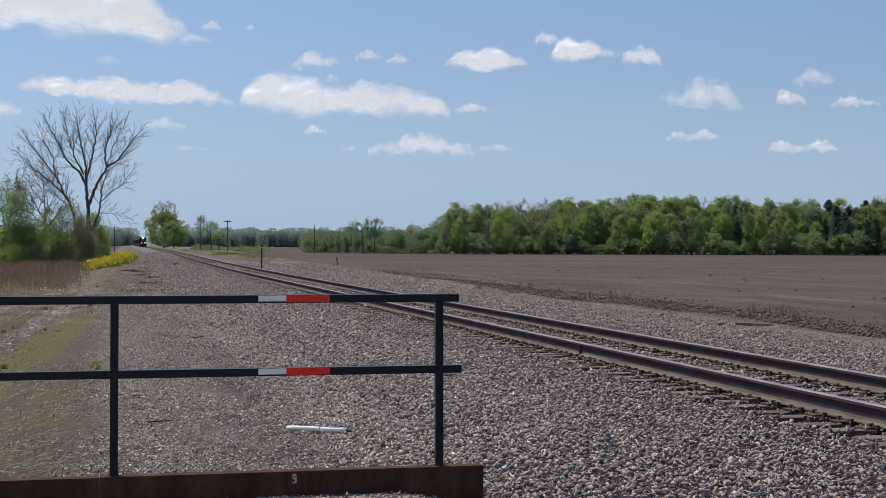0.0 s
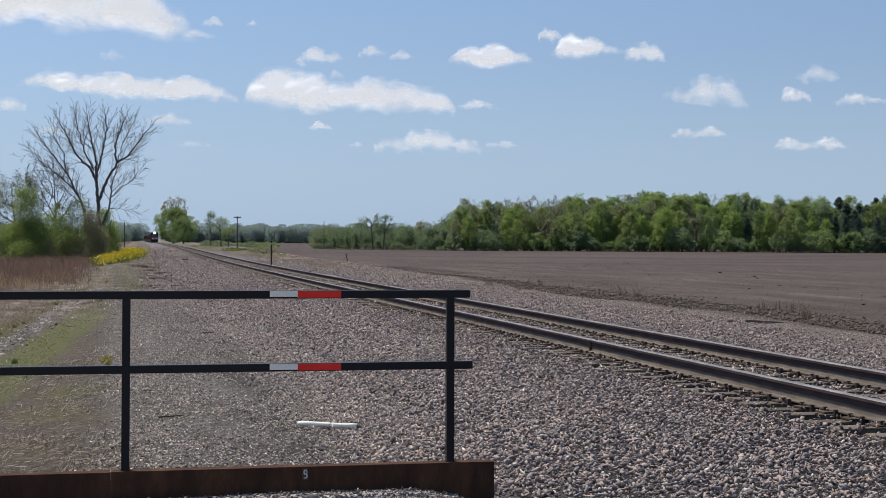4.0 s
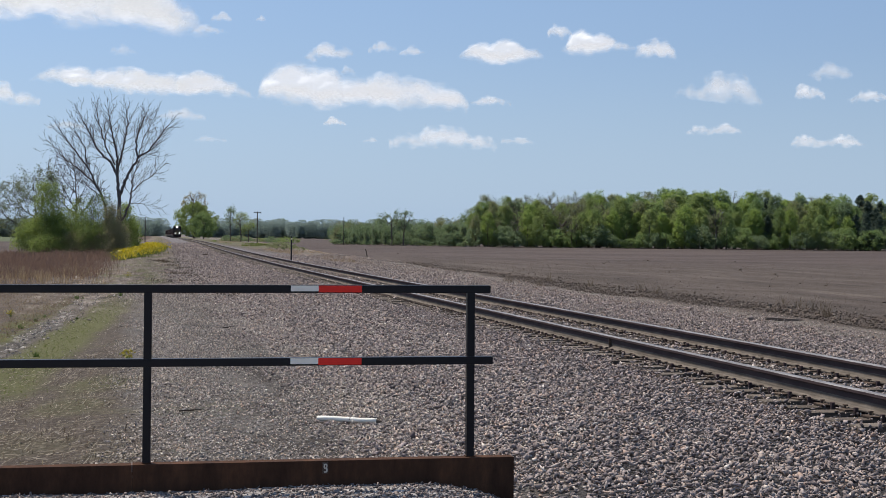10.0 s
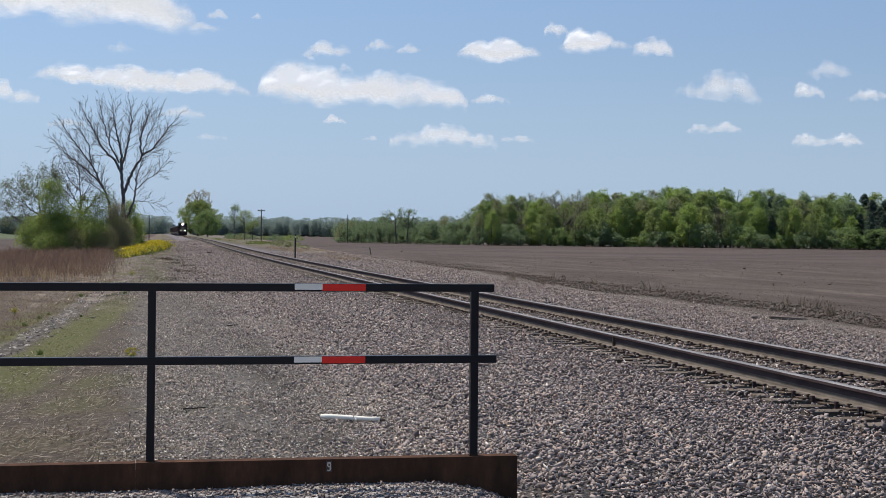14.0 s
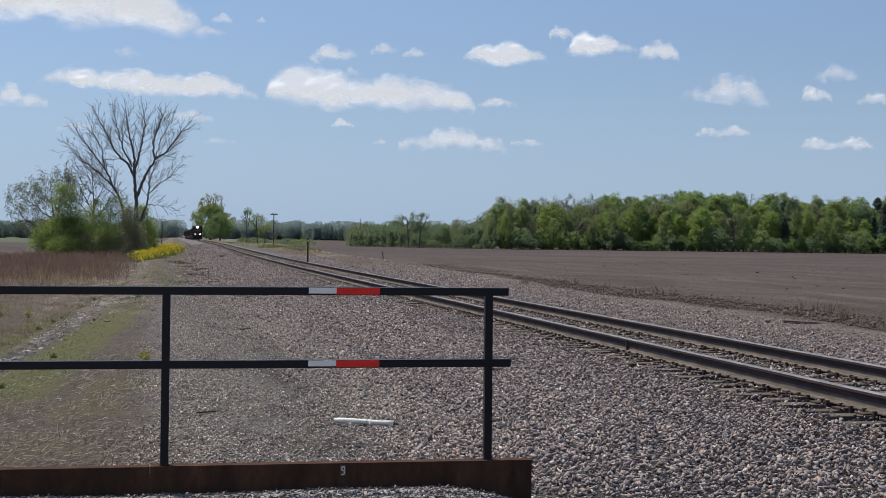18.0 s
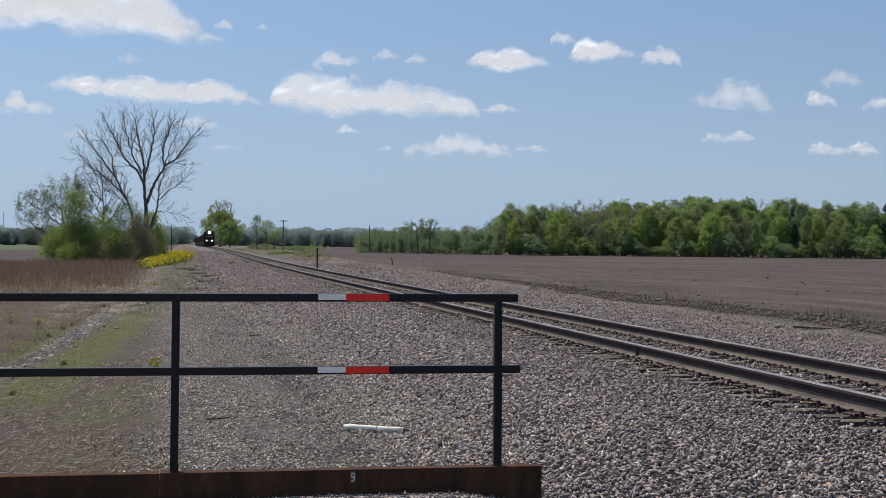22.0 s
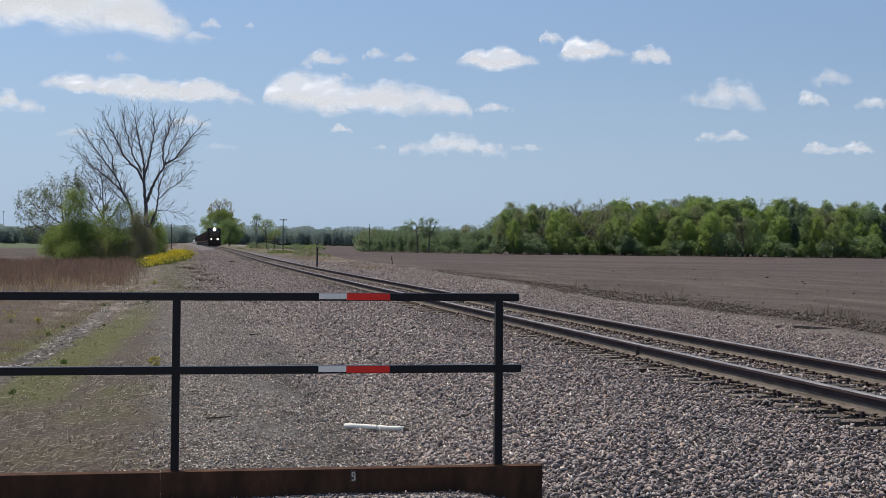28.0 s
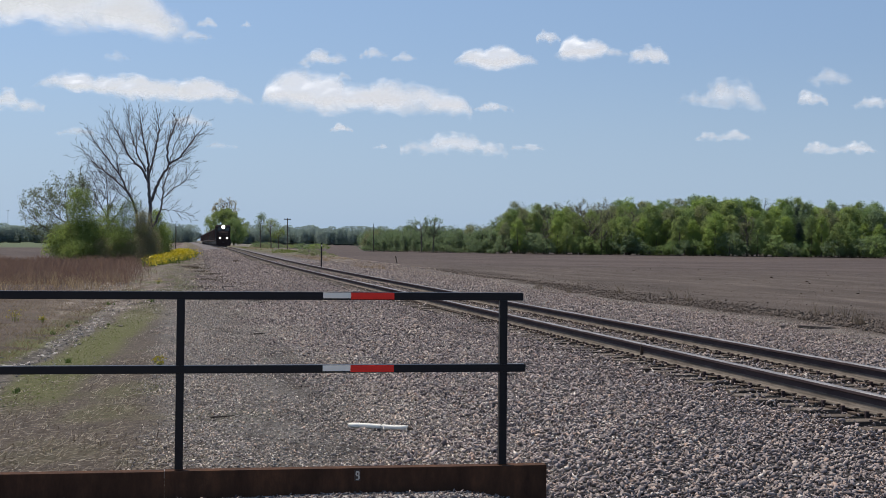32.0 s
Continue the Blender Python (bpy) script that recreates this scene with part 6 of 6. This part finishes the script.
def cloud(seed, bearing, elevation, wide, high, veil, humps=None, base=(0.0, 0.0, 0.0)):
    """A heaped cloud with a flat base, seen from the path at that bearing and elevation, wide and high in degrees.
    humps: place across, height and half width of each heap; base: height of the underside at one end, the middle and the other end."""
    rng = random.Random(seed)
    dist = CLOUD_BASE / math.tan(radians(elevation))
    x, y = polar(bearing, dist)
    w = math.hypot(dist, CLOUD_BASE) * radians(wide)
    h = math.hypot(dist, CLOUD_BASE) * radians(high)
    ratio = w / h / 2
    if humps is None:
        humps = [(rng.uniform(-0.4, 0.3), 1.0, rng.uniform(0.5, 0.6))] + [(rng.uniform(-0.65, 0.65), rng.uniform(0.6, 0.85), rng.uniform(0.3, 0.4)) for _ in range(2)]
    low = 1.0 if veil > 0.95 else 0.78
    humps = [(c, k * low, r) for c, k, r in humps] + [(0.0, 0.6 * low, 1.02)]
    nx, nz = int(min(150, max(44, 34 * ratio))), 40
    us, vs = np.meshgrid(np.linspace(-1.25, 1.25, nx), np.linspace(-0.45, 1.5, nz))
    wx, wz, n1, n2 = (np.empty(us.shape) for _ in range(4))
    for j in range(nx):
        for i in range(nz):
            p = Vector((us[i, j] * ratio * 0.75, vs[i, j], seed * 7.3))
            wx[i, j], wz[i, j] = noise.noise(p * 2.1), noise.noise(p * 2.1 + Vector((5, 8, 2)))
            n1[i, j] = noise.fractal(p * 2.8, 0.7, 2.1, 5)
            n2[i, j] = noise.fractal(p * 1.5 + Vector((9, 3, 0)), 1.0, 2.0, 2)
    uu, vv = us + 0.14 * wx / ratio, vs + 0.07 * wz
    top = np.max([np.where(np.abs(uu - c) < r, k * np.clip(1 - ((uu - c) / r) ** 2, 0, 1) ** 0.6, -1.0 - 2 * np.abs(uu - c)) for c, k, r in humps], axis=0)
    under = np.interp(uu, [-1, 0, 1], base) + 0.03 * np.sin(us * 4 + seed)
    soft = 0.34 if veil > 0.95 else 0.5
    body = np.minimum((top - vv) / soft, (vv - under) / (soft * 1.1) - 0.05)
    body = np.minimum(body, (1.08 - np.abs(us)) * ratio / soft)
    thick = np.clip(body + (0.05 if veil > 0.95 else 0.2), -0.6, 1.1) + n1 * (0.34 if veil > 0.95 else 0.4)
    up = np.clip((vv - under + 0.12) / np.maximum(top - under + 0.24, 0.1), 0, 1)
    swell = np.sqrt(4 * up * (1 - up)) * np.sqrt(np.clip(1 - (us / 1.2) ** 2, 0, 1)) * np.clip(top - under + 0.3, 0, 1)
    depth = h * (0.75 * swell + 0.3 * n2 * swell + 0.06 * n1)
    k = nx * nz
    front = np.stack([us * w / 2, -depth, vs * h], -1).reshape(-1, 3)
    back = np.stack([us * w / 2, depth + 1.0, vs * h], -1).reshape(-1, 3)
    i = (np.arange(nz - 1)[:, None] * nx + np.arange(nx - 1)[None]).ravel()
    q = np.stack([i, i + 1, i + 1 + nx, i + nx], 1)
    keep = (thick.ravel()[q] > -0.3).any(1)
    q = q[keep]
    me = mesh_np("cloud", np.concatenate([front, back]), np.concatenate([q, q[:, ::-1] + k]), CLOUD, True)
    me.attributes.new("thick", "FLOAT", "POINT").data.foreach_set("value", np.tile(thick.ravel(), 2).astype(np.float32))
    me.attributes.new("veil", "FLOAT", "POINT").data.foreach_set("value", np.full(2 * k, veil * (1.0 if veil > 0.95 else 0.8), np.float32))
    ob = tagged(new("cloud", me), "white heaped fair-weather cloud" if veil > 0.6 else "thin white wisp of cloud", "cloud", "clouds in the sky")
    CLOUDS.append((ob, x, y, bearing))


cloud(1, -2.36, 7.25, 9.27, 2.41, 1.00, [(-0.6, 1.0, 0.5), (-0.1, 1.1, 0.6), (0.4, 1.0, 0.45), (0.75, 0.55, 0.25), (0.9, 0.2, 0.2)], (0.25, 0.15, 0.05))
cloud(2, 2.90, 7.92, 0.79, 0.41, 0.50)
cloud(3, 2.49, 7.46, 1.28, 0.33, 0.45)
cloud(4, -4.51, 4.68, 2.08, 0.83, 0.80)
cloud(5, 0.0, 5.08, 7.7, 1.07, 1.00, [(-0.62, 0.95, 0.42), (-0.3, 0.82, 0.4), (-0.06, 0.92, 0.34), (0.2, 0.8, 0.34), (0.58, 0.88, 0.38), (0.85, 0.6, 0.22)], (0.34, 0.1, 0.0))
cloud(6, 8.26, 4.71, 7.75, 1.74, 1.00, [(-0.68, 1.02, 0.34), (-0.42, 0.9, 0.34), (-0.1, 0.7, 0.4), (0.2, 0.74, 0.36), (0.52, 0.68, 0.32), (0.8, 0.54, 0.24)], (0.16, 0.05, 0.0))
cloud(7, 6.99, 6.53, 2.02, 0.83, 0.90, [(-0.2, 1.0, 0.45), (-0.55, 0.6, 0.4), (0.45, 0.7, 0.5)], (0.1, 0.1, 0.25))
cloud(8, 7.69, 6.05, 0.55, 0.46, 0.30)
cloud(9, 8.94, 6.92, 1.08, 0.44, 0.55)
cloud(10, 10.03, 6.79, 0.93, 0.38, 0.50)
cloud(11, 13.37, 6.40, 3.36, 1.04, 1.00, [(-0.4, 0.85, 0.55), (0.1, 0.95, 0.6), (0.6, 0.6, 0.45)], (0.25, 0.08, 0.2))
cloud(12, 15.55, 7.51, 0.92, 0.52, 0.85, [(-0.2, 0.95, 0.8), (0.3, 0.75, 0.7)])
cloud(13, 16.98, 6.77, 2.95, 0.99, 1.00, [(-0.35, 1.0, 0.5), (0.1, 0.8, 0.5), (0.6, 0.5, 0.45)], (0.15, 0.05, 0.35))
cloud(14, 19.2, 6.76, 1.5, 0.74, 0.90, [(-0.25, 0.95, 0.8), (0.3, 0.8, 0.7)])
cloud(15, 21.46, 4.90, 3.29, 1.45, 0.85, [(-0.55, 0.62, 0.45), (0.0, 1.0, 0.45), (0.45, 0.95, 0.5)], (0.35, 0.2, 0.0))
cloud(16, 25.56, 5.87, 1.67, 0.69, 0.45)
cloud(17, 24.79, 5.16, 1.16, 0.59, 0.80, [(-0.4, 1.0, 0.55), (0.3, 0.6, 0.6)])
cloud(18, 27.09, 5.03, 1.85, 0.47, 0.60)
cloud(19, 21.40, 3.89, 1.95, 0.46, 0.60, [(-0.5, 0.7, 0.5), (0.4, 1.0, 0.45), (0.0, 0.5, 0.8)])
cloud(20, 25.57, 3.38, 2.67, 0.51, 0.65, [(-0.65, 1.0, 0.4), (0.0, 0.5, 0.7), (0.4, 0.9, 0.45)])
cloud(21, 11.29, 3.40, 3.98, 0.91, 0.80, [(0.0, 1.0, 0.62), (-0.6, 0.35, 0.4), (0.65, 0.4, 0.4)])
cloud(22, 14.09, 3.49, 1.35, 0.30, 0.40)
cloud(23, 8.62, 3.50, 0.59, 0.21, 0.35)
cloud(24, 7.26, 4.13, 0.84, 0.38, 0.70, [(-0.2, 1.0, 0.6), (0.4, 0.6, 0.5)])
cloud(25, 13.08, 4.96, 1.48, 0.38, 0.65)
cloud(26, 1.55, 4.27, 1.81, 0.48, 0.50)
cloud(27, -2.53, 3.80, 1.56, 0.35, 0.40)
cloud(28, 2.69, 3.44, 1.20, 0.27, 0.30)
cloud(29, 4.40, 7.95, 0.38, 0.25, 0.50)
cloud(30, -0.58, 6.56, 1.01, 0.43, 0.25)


# ---- the train ----
LOCO_BLACK = mat_paint("loco_black", (0.034, 0.024, 0.022), 0.85, (0.07, 0.045, 0.035), 0.62, spec=0.05)
LOCO_GREY = mat_paint("loco_grey", (0.035, 0.032, 0.03), 0.6, (0.05, 0.04, 0.035), 0.6)
CAR_RED = mat_paint("car_oxide_red", (0.07, 0.036, 0.03), 0.85, (0.06, 0.042, 0.035), 0.6)
CAR_BROWN = mat_paint("car_brown", (0.06, 0.042, 0.036), 0.85, (0.05, 0.04, 0.035), 0.6)
COAL = mat_stone("coal_load", 0.18)
LAMP = Graph("lit_headlight").glow((1.0, 0.93, 0.80), 9.0)
DITCH = {1: Graph("lit_ditch_light").glow((1.0, 0.93, 0.80), 5.0), -1: Graph("dim_ditch_light").glow((1.0, 0.9, 0.75), 2.0)}
WINDOW = Graph("dark_cab_glass").surface((0.02, 0.025, 0.03), 0.08, spec=0.8)
WHEEL = mat_rail("wheel_steel", (0.06, 0.05, 0.045), (0.12, 0.10, 0.09), 0.6, 0.6)


def bogie(parent, y, axles, frame_mat):
    for k in range(axles):
        yy = y + (k - (axles - 1) / 2) * 1.8
        for s in (-1, 1):
            part("wheel", cyl((s * 0.70, yy, 0.5), (s * 0.83, yy, 0.5), 0.5, 20), WHEEL, parent)
    L = axles * 0.9 + 0.35
    for s in (-1, 1):
        part("bogie_frame", prism([(y - L, 0.62), (y - L * 0.5, 0.38), (y + L * 0.5, 0.38), (y + L, 0.62), (y + L, 0.85), (y - L, 0.85)], 0, s * 0.95 - 0.08, s * 0.95 + 0.08), frame_mat, parent)


def build_locomotive():
    """Its front is at y = 0 and it runs towards -y; z = 0 is the rail head."""
    t = empty("locomotive", pose(0, 0, 0), "black diesel freight locomotive with lit headlights", "locomotive")
    part("underframe", box(-1.55, 1.55, 0.6, 21.6, 1.15, 1.55, 0.03), LOCO_BLACK, t)
    part("pilot", prism([(0.25, 0.12), (0.75, 0.12), (0.75, 1.55), (0.35, 1.55)], 0, -1.45, 1.45, 0.02), LOCO_BLACK, t, "black snow plough pilot")
    part("nose", prism([(0.95, 1.55), (2.9, 1.55), (2.9, 3.25), (1.25, 3.0)], 0, -1.0, 1.0, 0.06), LOCO_BLACK, t)
    cab = part("cab", prism([(2.6, 1.55), (5.2, 1.55), (5.2, 4.55), (3.1, 4.55), (2.6, 4.2)], 0, -1.5, 1.5, 0.05), LOCO_BLACK, t)
    for s in (-1, 1):
        part("windscreen", prism([(2.555, 3.35), (2.585, 3.35), (2.585, 4.0), (2.555, 4.0)], 0, s * 0.75 - 0.45, s * 0.75 + 0.45), WINDOW, cab, "dark glass windscreen")
        part("side_window", box(s * 1.51 - 0.02, s * 1.51 + 0.02, 3.3, 4.7, 3.3, 4.0, 0.01), WINDOW, cab)
        part("number_board", box(s * 0.9 - 0.3, s * 0.9 + 0.3, 2.62, 2.72, 4.2, 4.42, 0.01), LOCO_GREY, cab)
        part("ditch_light", cyl((s * 0.78, 0.28, 1.78), (s * 0.78, 0.5, 1.78), 0.19, 16), DITCH[s], t, "lit white ditch light" if s > 0 else "dim ditch light")
        part("handrail", cyl((s * 1.5, 5.4, 2.5), (s * 1.5, 21.0, 2.5), 0.03, 6), LOCO_GREY, t)
        for k in range(6):
            part("stanchion", cyl((s * 1.5, 5.4 + k * 3.1, 1.55), (s * 1.5, 5.4 + k * 3.1, 2.5), 0.025, 6), LOCO_GREY, t)
        part("grab_rail", cyl((s * 1.35, 0.7, 1.55), (s * 1.35, 0.7, 2.6), 0.03, 6), LOCO_GREY, t)
        part("step_well", box(s * 1.5 - 0.06, s * 1.5 + 0.06, 0.9, 1.7, 0.35, 1.15, 0.01), LOCO_GREY, t)
    part("front_railing", cyl((-1.35, 0.7, 2.6), (1.35, 0.7, 2.6), 0.03, 6), LOCO_GREY, t)
    part("headlight", cyl((0, 2.5, 4.15), (0, 2.75, 4.15), 0.36, 18), LAMP, cab, "lit white headlight")
    part("long_hood", prism([(-0.95, 1.55), (0.95, 1.55), (0.95, 4.2), (0.75, 4.5), (-0.75, 4.5), (-0.95, 4.2)], 1, 5.2, 20.8, 0.04), LOCO_BLACK, t)
    part("radiator", box(-1.45, 1.45, 16.5, 20.2, 3.6, 4.55, 0.06), LOCO_BLACK, t)
    part("exhaust", box(-0.4, 0.4, 10.5, 11.4, 4.5, 4.75, 0.03), LOCO_GREY, t)
    part("fuel_tank", box(-1.35, 1.35, 8.2, 13.8, 0.35, 1.15, 0.12), LOCO_BLACK, t)
    part("coupler", box(-0.16, 0.16, -0.1, 0.5, 0.75, 1.0, 0.05), LOCO_GREY, t)
    bogie(t, 4.0, 3, LOCO_GREY)
    bogie(t, 18.0, 3, LOCO_GREY)
    return t


def build_hopper(material):
    t = empty("hopper_car", pose(0, 0, 0), "oxide-brown open hopper car with ribbed sides in the train", "rail car", "hopper cars of the train")
    part("tub", prism([(0.5, 3.7), (0.5, 2.9), (2.6, 1.1), (6.0, 1.1), (7.2, 1.5), (8.4, 1.1), (11.8, 1.1), (13.9, 2.9), (13.9, 3.7)], 0, -1.55, 1.55, 0.02), material, t)
    part("load", prism([(1.0, 3.7), (13.4, 3.7), (12.0, 4.0), (7.2, 3.85), (2.4, 4.0)], 0, -1.3, 1.3, 0.05), COAL, t, "dark heaped load")
    for s in (-1, 1):
        part("top_chord", box(s * 1.58 - 0.06, s * 1.58 + 0.06, 0.45, 13.95, 3.6, 3.78, 0.01), material, t)
        part("side_sill", box(s * 1.56 - 0.05, s * 1.56 + 0.05, 0.3, 14.1, 1.1, 1.35, 0.01), material, t)
        for k in range(11):
            yy = 0.9 + k * 1.26
            part("rib", box(s * 1.60 - 0.05, s * 1.60 + 0.05, yy - 0.06, yy + 0.06, 1.3, 3.62), material, t)
        part("ladder", box(s * 1.3 - 0.2, s * 1.3 + 0.2, 0.36, 0.42, 1.2, 3.6, 0.01), LOCO_GREY, t)
    part("underframe", box(-0.35, 0.35, 0.0, 14.4, 0.85, 1.12, 0.02), LOCO_GREY, t)
    bogie(t, 1.7, 2, LOCO_GREY)
    bogie(t, 12.7, 2, LOCO_GREY)
    return t


loco = build_locomotive()
cars = [build_hopper(CAR_RED), build_hopper(CAR_BROWN)]
while len(cars) < 26:
    cars.append(copy_thing(cars[(len(cars) * 7 // 3) % 2], pose(0, 0, 0)))
TRAIN = [(loco, 0.0, 22.4)] + [(c, 22.9 + 15.0 * k, 14.4) for k, c in enumerate(cars)]


def train_front(t):
    return 738.0 - 12.85 * t


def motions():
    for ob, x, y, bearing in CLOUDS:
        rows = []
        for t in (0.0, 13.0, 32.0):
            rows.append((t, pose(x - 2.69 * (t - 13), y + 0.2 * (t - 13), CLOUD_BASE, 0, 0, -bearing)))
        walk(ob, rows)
    for ob, back, length in TRAIN:
        rows = []
        for k in range(0, 33, 4):
            y0 = train_front(k) + back
            x0, x1 = TRACK_X + float(shift(y0)), TRACK_X + float(shift(y0 + length))
            rows.append((float(k), pose(x0, y0, RAIL_TOP + float(dip(y0)), 0, 0, -math.degrees(math.atan2(x1 - x0, length)))))
        walk(ob, rows)


motions()
